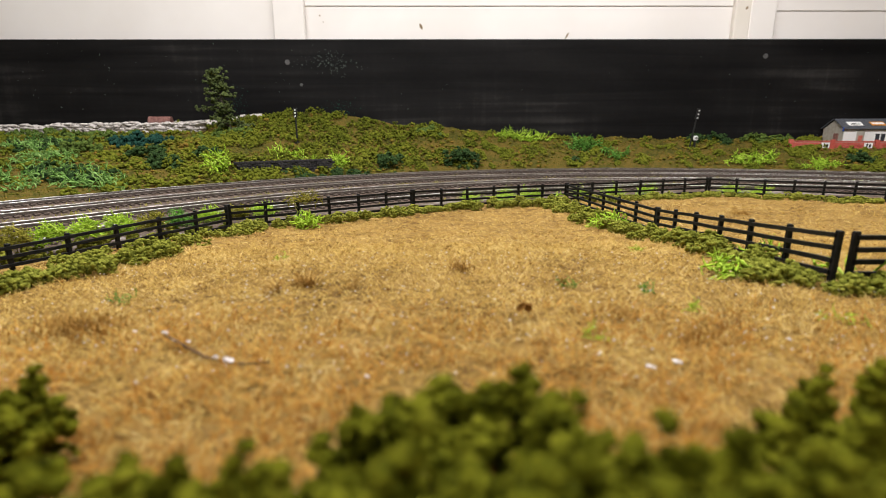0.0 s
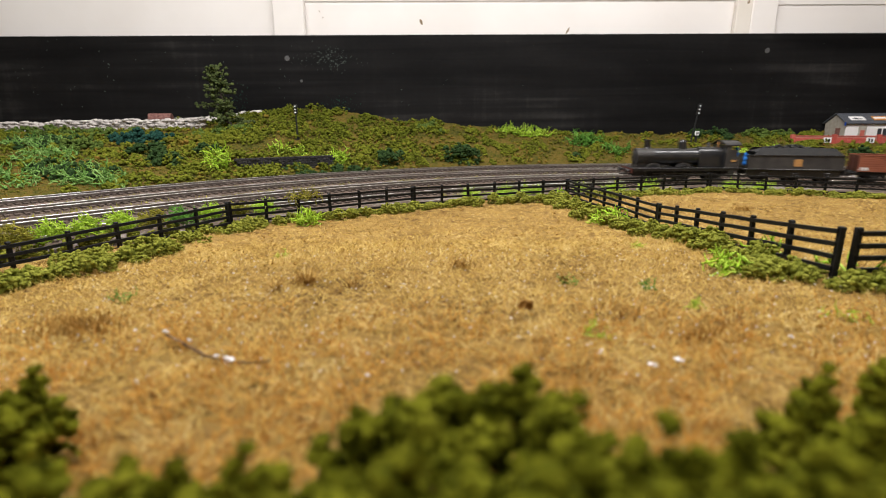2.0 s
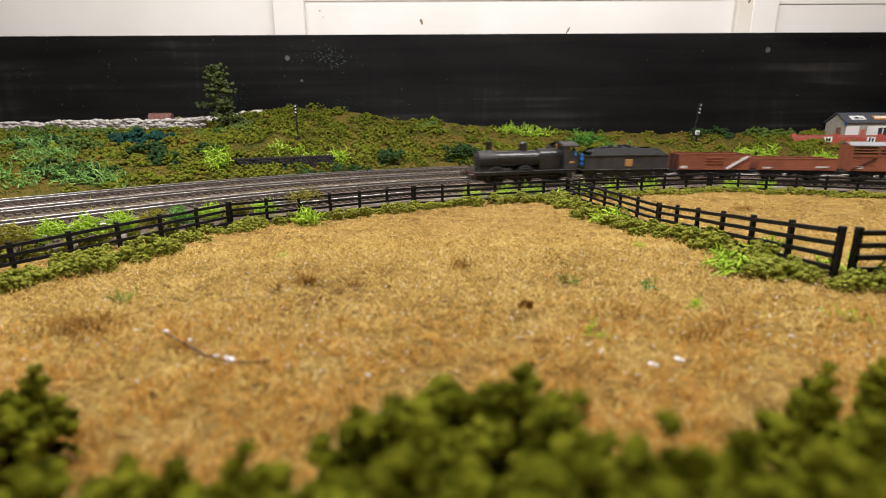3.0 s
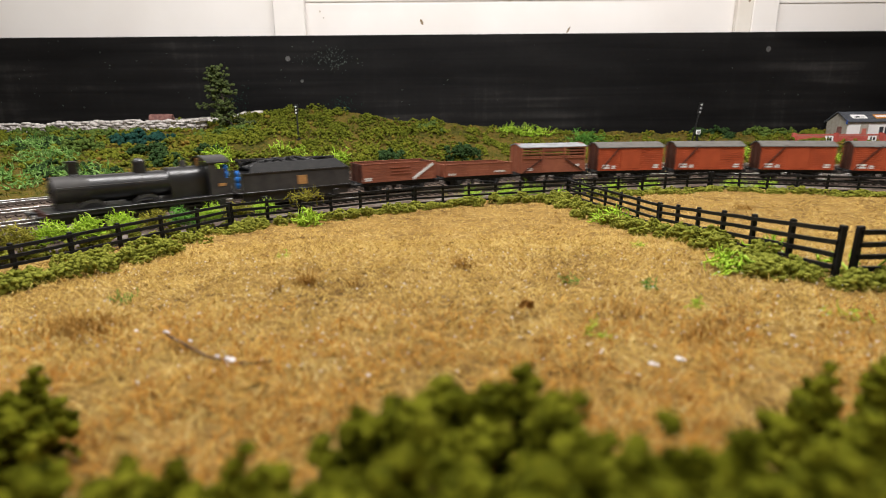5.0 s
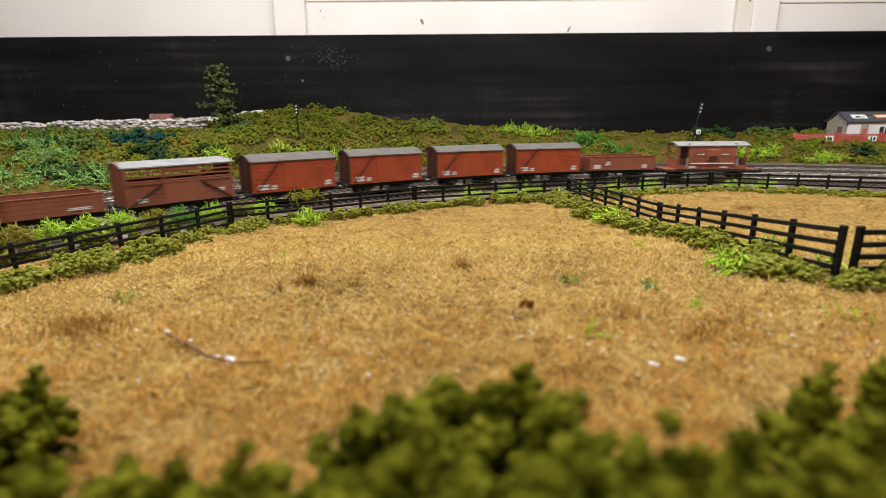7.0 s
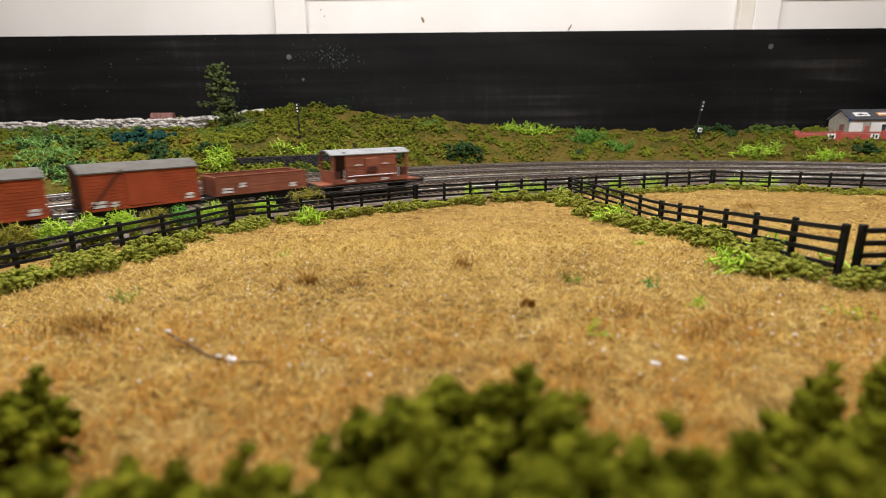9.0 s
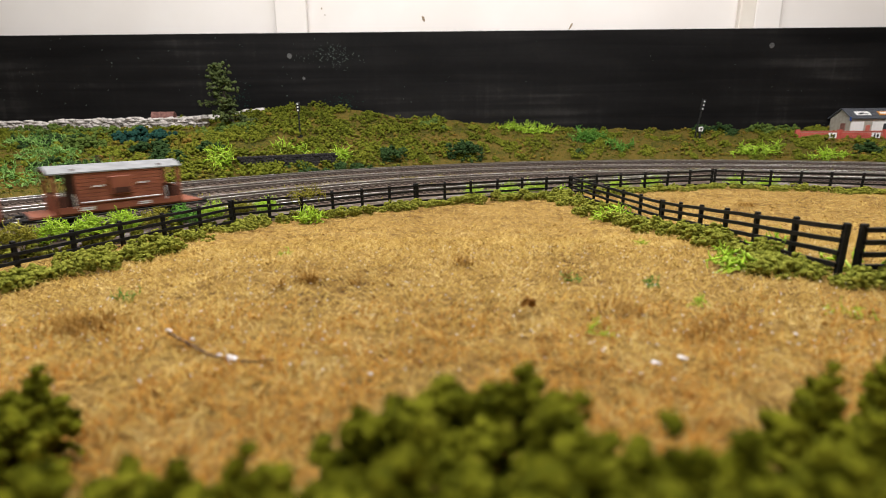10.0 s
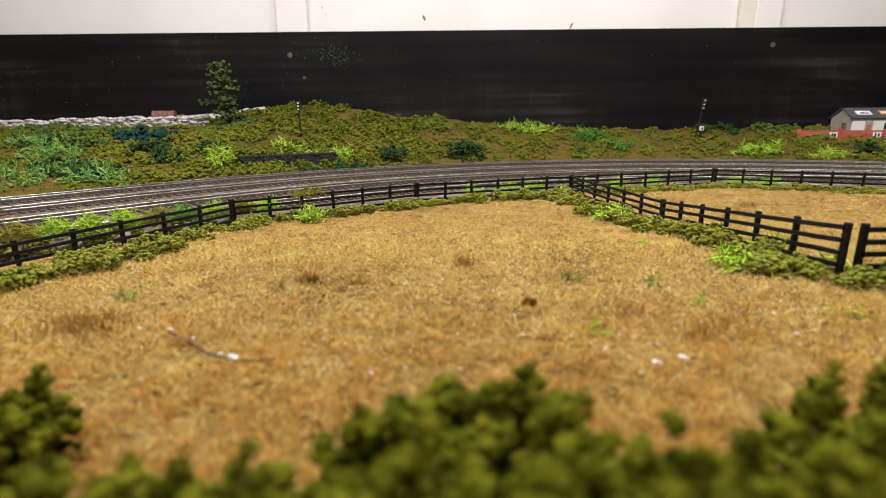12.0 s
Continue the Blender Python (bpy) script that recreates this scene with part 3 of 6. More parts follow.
# large foam bushes right before the camera
NEAR = "large olive green foam bush in the straw field"
for k, (x, y, r, h, n) in enumerate((
        (0.0039, 0.0506, 0.0146, 0.0281, 1900),
        (0.0089, 0.0527, 0.0047, 0.0297, 700),
        (-0.0066, 0.0481, 0.0088, 0.0260, 1300),
        (0.0135, 0.0444, 0.0079, 0.0280, 1300),
        (0.0190, 0.0402, 0.0070, 0.0278, 1300),
        (0.0244, 0.0381, 0.0066, 0.0280, 1300),
        (-0.0012, 0.0362, 0.0110, 0.0280, 1900),
        (0.0094, 0.0343, 0.0105, 0.0289, 1900),
        (0.0173, 0.0324, 0.0089, 0.0295, 1900),
        (0.0270, 0.0345, 0.0077, 0.0299, 1300),
        (0.0339, 0.0364, 0.0069, 0.0296, 1300),
        (-0.0362, 0.0397, 0.0076, 0.0255, 1300),
        (-0.0282, 0.0416, 0.0079, 0.0250, 1300),
        (-0.0198, 0.0436, 0.0045, 0.0248, 700),
        (-0.0124, 0.0395, 0.0056, 0.0252, 1300),
        (-0.0066, 0.0378, 0.0060, 0.0269, 1300),
        (-0.0620, 0.0683, 0.0061, 0.0181, 700),
        (-0.0641, 0.0630, 0.0072, 0.0174, 1300),
        (0.0385, 0.0500, 0.0063, 0.0245, 900),
        (0.0460, 0.0489, 0.0064, 0.0245, 1300),
        (0.0495, 0.0602, 0.0030, 0.0251, 700),
        (0.0600, 0.0623, 0.0030, 0.0256, 700))):
    bush(x, y, r, r * 0.8, h, M_NEARFOAM, NEAR, round(n * 0.9), 0.0008, 40 + k, 1, group="foreground bushes", heads=70, rough=0.32)

# lime and green lichen in the hedges, weeds beside the line
LIME = "bright lime green lichen tangle in the hedge"
for k, (x, y, rx, ry, h, n) in enumerate(((-0.0915, 0.352, 0.0085, 0.006, 0.015, 70),
        (0.1052, 0.178, 0.0055, 0.005, 0.012, 40), (0.1190, 0.352, 0.013, 0.010, 0.011, 90), (0.1430, 0.205, 0.012, 0.02, 0.009, 30),
        (0.110, 0.467, 0.006, 0.004, 0.014, 10), (0.1480, 0.175, 0.010, 0.008, 0.007, 20))):
    lichen(x, y, rx, ry, h, M_LIME, LIME, round(n * 0.65), 0.00072, seed=k, strand=0.009, group="lime lichen")
lichen(-0.0975, 0.364, 0.013, 0.004, 0.007, M_YELLOWGREEN, "yellow olive lichen sprig hung over the fence", 36, seed=15, strand=0.009, lift=0.017, group="lime lichen")
for k, (a, r, w, h) in enumerate(((64.5, 0.590, 0.009, 0.016), (62.8, 0.590, 0.009, 0.017), (61.2, 0.590, 0.009, 0.017), (59.6, 0.589, 0.009, 0.016), (58.0, 0.589, 0.009, 0.015), (56.4, 0.588, 0.009, 0.014), (54.8, 0.588, 0.008, 0.013), (53.2, 0.587, 0.008, 0.013), (51.6, 0.587, 0.008, 0.013), (50.0, 0.586, 0.008, 0.013), (48.4, 0.585, 0.008, 0.011), (46.8, 0.584, 0.008, 0.010), (45.0, 0.582, 0.008, 0.009), (43.0, 0.580, 0.008, 0.009))):
    mat_ = (M_LIME, M_LIME, M_LIME, M_YELLOWGREEN, M_YELLOWGREEN, M_YELLOWGREEN, M_LIME, M_LIME, M_LIME, M_YELLOWGREEN, M_GREEN_LICHEN, M_LIME, M_YELLOWGREEN, M_LIME)[k]
    x, y, _ = on_track(r, a)
    lichen(x, y, w, w, h + 0.004, mat_, "bright green weeds beside the railway line", 150, 0.00045, seed=20 + k, strand=0.006, lift=0.008, group="line weeds")
    x, y, _ = on_track(r - 0.004, a + 0.8)
    bush(x, y, w, 0.008, h * 0.95, M_OLIVE, "low olive weeds beside the railway line", 260, 0.0010, 60 + k, group="line weeds")
for k, a in enumerate((24.0, 20.5, 17.5, 12.0, 8.5, -4.0, -7.0, 5.0)):
    x, y, _ = on_track(0.584, a)
    lichen(x, y, 0.010, 0.004, 0.011, M_LIME, "bright green weeds beside the railway line", 55, seed=40 + k, group="line weeds")

# small green sprigs and dead tufts in the straw
for k, (x, y, s) in enumerate(((-0.1033, 0.1583, 0.004), (0.0436, 0.1673, 0.003), (0.0679, 0.1601, 0.003), (0.0369, 0.1172, 0.003), (0.1081, 0.1281, 0.007), (0.074, 0.139, 0.003), (-0.068, 0.215, 0.0025), (0.092, 0.232, 0.0025))):
    lichen(x, y, s, s, 0.003, M_LIME if k > 2 else M_GREEN_LICHEN, "small green sprig in the straw field", 12, 0.00022, 0.004, seed=80 + k, group="field sprigs")


# ---- grass ----
def blades(name, x, y, length, width, mat, seed, tilt=(0.5, 1.35), label="", category="grass"):
    rng = np.random.default_rng(seed)
    n = len(x)
    z = ground_z(x, y) - 0.0003
    az, ti = rng.uniform(0, 6.283, n), rng.uniform(tilt[0], tilt[1], n)
    L = length * rng.uniform(0.55, 1.35, n)
    W = width * rng.uniform(0.7, 1.3, n)
    d = np.stack([np.cos(az) * np.sin(ti), np.sin(az) * np.sin(ti), np.cos(ti)], 1)
    sd = np.stack([-np.sin(az), np.cos(az), np.zeros(n)], 1)
    tw = rng.uniform(-0.8, 0.8, n)[:, None]
    sd = sd * np.cos(tw) + np.cross(d, sd) * np.sin(tw)
    base = np.stack([x, y, z], 1)
    bend = np.stack([np.cos(az), np.sin(az), -np.full(n, 0.6)], 1) * (L * rng.uniform(0.0, 0.35, n))[:, None]
    mid = base + d * (L * 0.55)[:, None] + bend * 0.2
    tip = base + d * L[:, None] + bend
    hw = (sd * W[:, None] * 0.5)
    v = np.stack([base - hw, base + hw, mid + hw * 0.8, mid - hw * 0.8, tip - hw * 0.25, tip + hw * 0.25], 1).reshape(-1, 3)
    o = (np.arange(n) * 6)[:, None]
    f = np.concatenate([o + np.array([0, 1, 2, 3]), o + np.array([3, 2, 5, 4])], 0)
    ob = new(name, mesh_of(name, v, f, [mat], None, False))
    return tagged(ob, label, category, kind="stuff")


def scatter(n, x0, x1, y0, y1, seed, keep):
    rng = np.random.default_rng(seed)
    x, y = rng.uniform(x0, x1, n), rng.uniform(y0, y1, n)
    k = keep(x, y, rng)
    return x[k], y[k]


def in_field(x, y, rng):
    return (rho(x, y) < 0.553 + 0.004 * wobble(x, y, 150, 6)) & (np.abs(x) < 0.06 + y * 0.95)


x, y = scatter(170000, -0.30, 0.56, 0.04, 0.53, 5, in_field)
blades("straw_grass", x, y, 0.0033, 0.00024, M_STRAW, 6, (0.75, 1.52), label="dry yellow straw grass covering the paddock field")
x, y = scatter(75000, -0.20, 0.22, 0.05, 0.26, 8, in_field)
blades("straw_grass", x, y, 0.0036, 0.00017, M_STRAW, 9, (0.6, 1.45), label="fine dry straw grass on the near field")
x, y = scatter(30000, -0.14, 0.16, 0.04, 0.145, 18, lambda x, y, r: in_field(x, y, r) & (wobble(x, y, 60, 2.2) > -0.2) & (r.uniform(0, 1, len(x)) < (0.155 - y) / 0.08))
blades("rusty_grass", x, y, 0.0050, 0.00022, M_STRAW_RUST, 19, (0.4, 1.4), "rust brown dry grass in the near field")
x, y = scatter(2600, -0.22, 0.40, 0.10, 0.50, 33, in_field)
rng = np.random.default_rng(34)
tagged(lumps("field_crumbs", np.stack([x, y, ground_z(x, y) + rng.uniform(0.0008, 0.0022, len(x))], 1), rng.uniform(0.0002, 0.0007, len(x)) * rng.uniform(0.5, 1.0, len(x)), M_STRAW_DARK, 1, 35, 0.7), "dark brown crumbs of dead plants in the straw", "crumbs", kind="stuff")
x, y = scatter(900, -0.14, 0.18, 0.09, 0.22, 36, in_field)
tagged(lumps("pale_flecks", np.stack([x, y, ground_z(x, y) + rng.uniform(0.0012, 0.0024, len(x))], 1), rng.uniform(0.00015, 0.00035, len(x)), M_FLECK, 1, 37, 0.5), "pale flecks of dried glue in the straw", "flecks", kind="stuff")
rng = np.random.default_rng(3)
tx, ty = [], []
for x0, y0, s, n in ((-0.0458, 0.1676, 0.0020, 150), (0.0077, 0.1883, 0.0024, 90), (-0.0545, 0.161, 0.0013, 60), (0.1420, 0.405, 0.004, 120), (-0.1019, 0.1314, 0.006, 240), (0.2430, 0.405, 0.005, 120), (-0.030, 0.164, 0.0012, 30), (0.0420, 0.1685, 0.0012, 25), (-0.0930, 0.1290, 0.004, 110), (0.0640, 0.1160, 0.004, 90), (0.0500, 0.1330, 0.003, 60)):
    tx.append(x0 + rng.normal(size=n) * s)
    ty.append(y0 + rng.normal(size=n) * s * 0.7)
blades("dead_tufts", np.concatenate(tx), np.concatenate(ty), 0.0052, 0.00025, M_STRAW_DARK, 10, (0.1, 0.9), "brown dead grass tufts in the straw field", "tuft")


def on_hill(x, y, rng):
    r = rho(x, y)
    return (r > 0.864 + 0.004 * wobble(x, y, 90, 7)) & (y < BOARD_Y - 0.004) & (np.abs(x) < 0.1 + y * 0.95)


x, y = scatter(24000, -0.80, 0.85, 0.30, BOARD_Y, 21, on_hill)
patch = wobble(x, y, 16, 3.0) + 0.5 * wobble(x, y, 47, 8.0)
rng = np.random.default_rng(4)
tall = np.where(patch > -0.05, 1.0, 0.45)
heap = np.clip(wobble(x, y, 75, 11.0), 0, 1) * 0.0065 * (patch > -0.25)
z = ground_z(x, y) + rng.uniform(-0.0010, 0.0024, len(x)) * tall + heap * rng.uniform(0.3, 1.0, len(x))
tagged(lumps("hillside_turf", np.stack([x, y, z], 1), rng.uniform(0.0012, 0.0034, len(x)) * tall, M_TURF_CLUMP, 1, 22, 0.7), "olive and rust brown foam turf on the hillside", "turf", kind="stuff")
x, y = scatter(90000, -0.75, 0.80, 0.35, BOARD_Y, 23, on_hill)
blades("hillside_grass", x, y, 0.0036, 0.0004, M_TURF_CLUMP, 24, (0.2, 1.1), "short olive and rust brown grass on the hillside")
def in_strip(x, y, rng):
    u = (rho(x, y) - R1) / GAP - 0.5
    main = np.round(u) == 1
    return (rho(x, y) > 0.60) & (rho(x, y) < 0.85) & (np.abs(u - np.round(u)) < np.where(main, 0.17, 0.10)) & (wobble(x, y, 55, 9.0) > np.where(main, 0.02, 0.3))


x, y = scatter(90000, -0.6, 0.8, 0.3, 0.9, 25, in_strip)
blades("track_weeds", x, y, 0.0036, 0.0005, M_YELLOWGREEN, 26, (0.2, 1.2), "thin yellow-olive weeds in the ballast between tracks", "weeds")

rng = np.random.default_rng(12)
hx, hy = scatter(4600, -0.75, 0.80, 0.35, BOARD_Y - 0.004, 27, lambda x, y, r: on_hill(x, y, r) & (wobble(x, y, 22, 1.5) + 0.35 * ((x > -0.36) & (x < 0.02)) > -0.05))
cs, ss = [], []
for X, Y in zip(hx, hy):
    mound = 1.45 if -0.34 < X < 0.05 else 1.0
    rad_, top_ = rng.uniform(0.005, 0.011) * mound, rng.uniform(0.004, 0.0095) * mound
    for _ in range(24):
        q, u = rng.uniform(0, 6.283), rng.uniform(0, 1) ** 0.5
        px, py = X + rad_ * u * math.cos(q), min(Y + rad_ * 0.8 * u * math.sin(q), BOARD_Y - 0.003)
        cs.append((px, py, top_ * (1 - 0.7 * u * u) * rng.uniform(0.4, 1.0)))
        ss.append(rng.uniform(0.0011, 0.0026))
cs = np.array(cs)
cs[:, 2] += ground_z(cs[:, 0], cs[:, 1])
tagged(lumps("hillside_clumps", cs, np.array(ss), M_CLUMP, 1, 28, 0.8), "olive green foam clumps covering the hillside", "foliage", kind="stuff")

# ---- hillside growth ----
for k, (x, y, rx, ry, h, mat, n, lump, text) in enumerate((
        (-0.428, 0.757, 0.050, 0.024, 0.012, M_BLUEGREEN, 170, 0.0042, "dark blue-green foam shrub on the hillside"),
        (-0.475, 0.70, 0.030, 0.022, 0.011, M_MIDGREEN, 90, 0.0040, "mid green foam shrub on the hillside"),
        (-0.350, 0.655, 0.030, 0.020, 0.012, M_DARKGREEN, 110, 0.0036, "dark green foam shrub on the hillside"),
        (-0.500, 0.80, 0.060, 0.020, 0.010, M_MIDGREEN, 110, 0.0042, "mid green foam shrub below the stone wall"),
        (-0.360, 0.74, 0.035, 0.020, 0.010, M_TURF_CLUMP, 90, 0.0040, "rust brown foam shrub on the hillside"),
        (-0.330, 0.80, 0.050, 0.022, 0.009, M_MIDGREEN, 110, 0.0042, "mid green foam shrub at the tree's foot"),
        (-0.072, 0.762, 0.022, 0.012, 0.020, M_DARKGREEN, 90, 0.0032, "dark green foam shrub beside the track"),
        (0.0336, 0.795, 0.036, 0.012, 0.024, M_DARKGREEN, 130, 0.0034, "dark green foam shrub beside the track"),
        (0.219, 0.828, 0.012, 0.008, 0.008, M_DARKGREEN, 40, 0.0030, "small dark green foam shrub beside the track"),
        (-0.205, 0.692, 0.060, 0.010, 0.007, M_DARKGREEN, 110, 0.0032, "dark green foam growth under the black wall"),
        (0.640, 0.775, 0.028, 0.012, 0.012, M_DARKGREEN, 70, 0.0036, "dark green foam shrub near the brick wall"),
        (0.470, 0.898, 0.060, 0.010, 0.012, M_DARKGREEN, 90, 0.0040, "dark green foam growth before the black board"),
        (0.560, 0.896, 0.050, 0.010, 0.012, M_MIDGREEN, 80, 0.0040, "mid green foam growth before the black board"),
        (-0.015, 0.880, 0.022, 0.016, 0.010, M_MIDGREEN, 70, 0.0036, "mid green foam shrub on the hillside"),
        (-0.540, 0.725, 0.050, 0.042, 0.009, M_DARKGREEN, 200, 0.0034, "dark green foam shrub under the lichen"),
        (-0.410, 0.585, 0.055, 0.030, 0.009, M_DARKGREEN, 200, 0.0034, "dark green foam shrub under the lichen"),
        (-0.385, 0.690, 0.028, 0.020, 0.012, M_DARKGREEN, 130, 0.0034, "dark green foam shrub on the hillside"),
        (-0.310, 0.700, 0.022, 0.016, 0.011, M_DARKGREEN, 110, 0.0032, "dark green foam shrub on the hillside"),
        (-0.610, 0.815, 0.060, 0.020, 0.010, M_MIDGREEN, 130, 0.0040, "mid green foam shrub below the stone wall"),
        (-0.120, 0.715, 0.030, 0.008, 0.008, M_DARKGREEN, 110, 0.0030, "dark green foam growth beside the track"))):
    bush(x, y, rx, ry, h * 1.6, mat, text, round(n * 2.2), lump * 0.75, 200 + k, 1, group="hillside shrubs")
for k, (x, y, rx, ry, h, mat, n, strand, text) in enumerate((
        (-0.544, 0.720, 0.045, 0.040, 0.016, M_PALEGREEN, 144, 0.014, "pale green lichen tangle on the hillside"),
        (-0.480, 0.640, 0.035, 0.035, 0.014, M_PALEGREEN, 108, 0.014, "pale green lichen tangle on the hillside"),
        (-0.400, 0.570, 0.055, 0.030, 0.014, M_PALEGREEN, 180, 0.014, "pale green lichen tangle beside the track"),
        (-0.455, 0.535, 0.040, 0.035, 0.012, M_PALEGREEN, 108, 0.014, "pale green lichen tangle beside the track"),
        (-0.281, 0.660, 0.015, 0.012, 0.034, M_LIME, 55, 0.020, "lime green lichen beside the black wall"),
        (-0.205, 0.735, 0.035, 0.008, 0.012, M_LIME, 50, 0.014, "lime green lichen on top of the black wall"),
        (-0.1425, 0.738, 0.012, 0.008, 0.022, M_LIME, 45, 0.015, "lime green lichen beside the black wall"),
        (0.1469, 0.897, 0.050, 0.008, 0.017, M_LIME, 110, 0.016, "lime green lichen before the black board"),
        (0.246, 0.872, 0.026, 0.012, 0.024, M_GREEN_LICHEN, 80, 0.020, "green lichen tangle on the hillside"),
        (0.285, 0.845, 0.025, 0.008, 0.012, M_GREEN_LICHEN, 40, 0.020, "green lichen tangle on the hillside"),
        (0.488, 0.805, 0.040, 0.010, 0.020, M_LIME, 80, 0.020, "lime green lichen beside the track"),
        (0.575, 0.772, 0.028, 0.008, 0.018, M_LIME, 60, 0.017, "lime green lichen beside the track"))):
    lichen(x, y, rx, ry, h, mat, text, n, 0.00115, strand, seed=300 + k, group="hillside lichen")

# ---- hillside things ----
M_STONE = material("plaster_stone", [(0.42, 0.38, 0.36), (0.58, 0.54, 0.51), (0.70, 0.66, 0.63)], 0.9, 260, 5, 0.8, 700, island=0.4)
M_BARK = material("bark", [(0.05, 0.038, 0.028), (0.12, 0.10, 0.08)], 0.9, 500, 4, 0.6)
M_TREE = material("tree_foam", [(0.028, 0.045, 0.012), (0.062, 0.085, 0.020), (0.10, 0.125, 0.032)], 0.95, 500, 5, 1.0, 1500, island=0.5)
M_RUST = material("rusty_sheet", [(0.13, 0.055, 0.045), (0.22, 0.10, 0.085), (0.30, 0.15, 0.12)], 0.75, 300, 5, 0.3)
M_BLACKWALL = material("black_stone_wall", [(0.008, 0.008, 0.008), (0.022, 0.020, 0.020), (0.05, 0.046, 0.045)], 0.9, 500, 5, 1.0, 900)
M_BLACK = material("black_plastic", [(0.008, 0.008, 0.008), (0.018, 0.018, 0.018)], 0.5, 600, 3, 0.2)
M_WHITE = material("white_card", [(0.80, 0.79, 0.78), (0.88, 0.87, 0.86)], 0.7, 200)
M_SLATE = material("slate_card", [(0.055, 0.062, 0.075), (0.095, 0.10, 0.115)], 0.7, 260, 4, 0.2)
M_BEIGE = material("beige_card", [(0.34, 0.31, 0.26), (0.44, 0.41, 0.35)], 0.8, 200)
M_GLASS = material("window_dark", [(0.03, 0.033, 0.04), (0.06, 0.065, 0.075)], 0.15, 60)
M_BRICK = material("red_brick_card", [(0.34, 0.055, 0.04), (0.52, 0.10, 0.075), (0.60, 0.16, 0.13)], 0.8, 500, random_ob=0.6)
M_MORTAR = material("mortar", [(0.42, 0.16, 0.13), (0.50, 0.22, 0.18)], 0.9, 400)
M_ORANGE = material("orange_sign", [(0.55, 0.20, 0.03), (0.66, 0.30, 0.06)], 0.7, 300)
M_BLUE = material("blue_paint", [(0.01, 0.06, 0.35), (0.02, 0.10, 0.50)], 0.5, 300)
M_REDSIGN = material("red_sign", [(0.45, 0.10, 0.07), (0.58, 0.18, 0.13)], 0.7, 300)
M_LENS = material("white_lens", [(0.80, 0.80, 0.80), (0.9, 0.9, 0.9)], 0.2, 300)


def tree(x, y, height):
    rng = np.random.default_rng(7)
    t = empty("tree", "dark green model tree with ragged clumped foliage", "tree")
    z0 = gz(x, y) - 0.002
    t.location = (x, y, z0)
    bm = bmesh.new()
    pts = [Vector((0.001 * math.sin(k * 1.3) - 0.0022 * k, 0.001 * math.cos(k * 1.7), height * 0.97 * k / 8)) for k in range(9)]
    for k in range(8):
        rod(bm, pts[k], pts[k + 1], 0.0026 * (1 - k / 9.5), 0.0026 * (1 - (k + 1) / 9.5), 8)
    part("trunk", bm, M_BARK, t)
    c, s = [], []
    bm = bmesh.new()
    for k in range(24):
        u = 0.10 + 0.88 * k / 23
        base = pts[min(7, int(u * 8))].lerp(pts[min(8, int(u * 8) + 1)], u * 8 - int(u * 8))
        a = k * 2.4 + rng.uniform(-0.5, 0.5)
        tier = 1.0 if u < 0.3 else (0.45 if u < 0.42 else (1.25 if u < 0.6 else 0.9))
        reach = height * (0.26 * (1 - u) ** 0.5 + 0.08) * tier * rng.uniform(0.35, 1.3)
        tip = base + Vector((math.cos(a) * reach, math.sin(a) * reach * 0.7, rng.uniform(-0.1, 0.25) * reach))
        rod(bm, base, tip, 0.0009, 0.0003, 5)
        for _ in range(26):
            w = rng.uniform(0.35, 1.05)
            q = base.lerp(tip, w)
            c.append((q.x + rng.normal() * 0.0050, q.y + rng.normal() * 0.0050, q.z + rng.normal() * 0.0026))
            s.append(rng.uniform(0.0012, 0.0033))
    part("limbs", bm, M_BARK, t)
    crown = lumps("crown", c, s, M_TREE, 1, 9)
    crown.parent = t
    return t


tree(-0.322, 0.822, 0.097)


def signal(x, y, height, lean, plate):
    s = empty("railway_signal", "black colour light railway signal post with white lenses", "signal", "railway signals")
    s.matrix_basis = pose(x, y, gz(x, y) - 0.002, 0, lean, 0)
    part("post", rods(((0, 0, 0), (0, 0, height * 0.8), 0.0013, 0.0011, 10)), M_BLACK, s)
    part("base", boxes((-0.003, 0.003, -0.003, 0.003, 0, 0.004), bevel=0.0004), M_BLACK, s)
    head = part("head", boxes((-0.0026, 0.0026, -0.0018, 0.0018, height * 0.74, height), bevel=0.0006), M_BLACK, s)
    for k in range(3):
        z = height * (0.78 + 0.085 * k)
        part("lens", rods(((0, -0.0034, z), (0, -0.0017, z), 0.0011, 0.0011, 10)), M_LENS if k != 1 else M_WHITE, head)
        part("hood", boxes((-0.0014, 0.0014, -0.0036, -0.0017, z + 0.0012, z + 0.0016)), M_BLACK, head)
    if plate:
        p = empty("lineside_sign", "black lineside post with a small white square plate", "sign")
        p.location = (x + 0.006, y - 0.006, gz(x + 0.006, y - 0.006) - 0.001)
        part("post", boxes((-0.0016, 0.0016, -0.001, 0.001, 0, 0.021), bevel=0.0003), M_BLACK, p)
        board_ = part("plate", boxes((-0.0036, 0.0036, -0.0019, -0.0009, 0.0180, 0.0250), bevel=0.0004), M_WHITE, p)
        part("mark", boxes((-0.0018, -0.0008, -0.0023, -0.0019, 0.0195, 0.0235)), M_BLACK, board_)
        part("mark", boxes((0.0002, 0.0020, -0.0023, -0.0019, 0.0195, 0.0235)), M_BLACK, board_)
    return s


signal(-0.2103, 0.7831, 0.052, 0, False)
signal(0.4190, 0.8713, 0.069, 8, True)


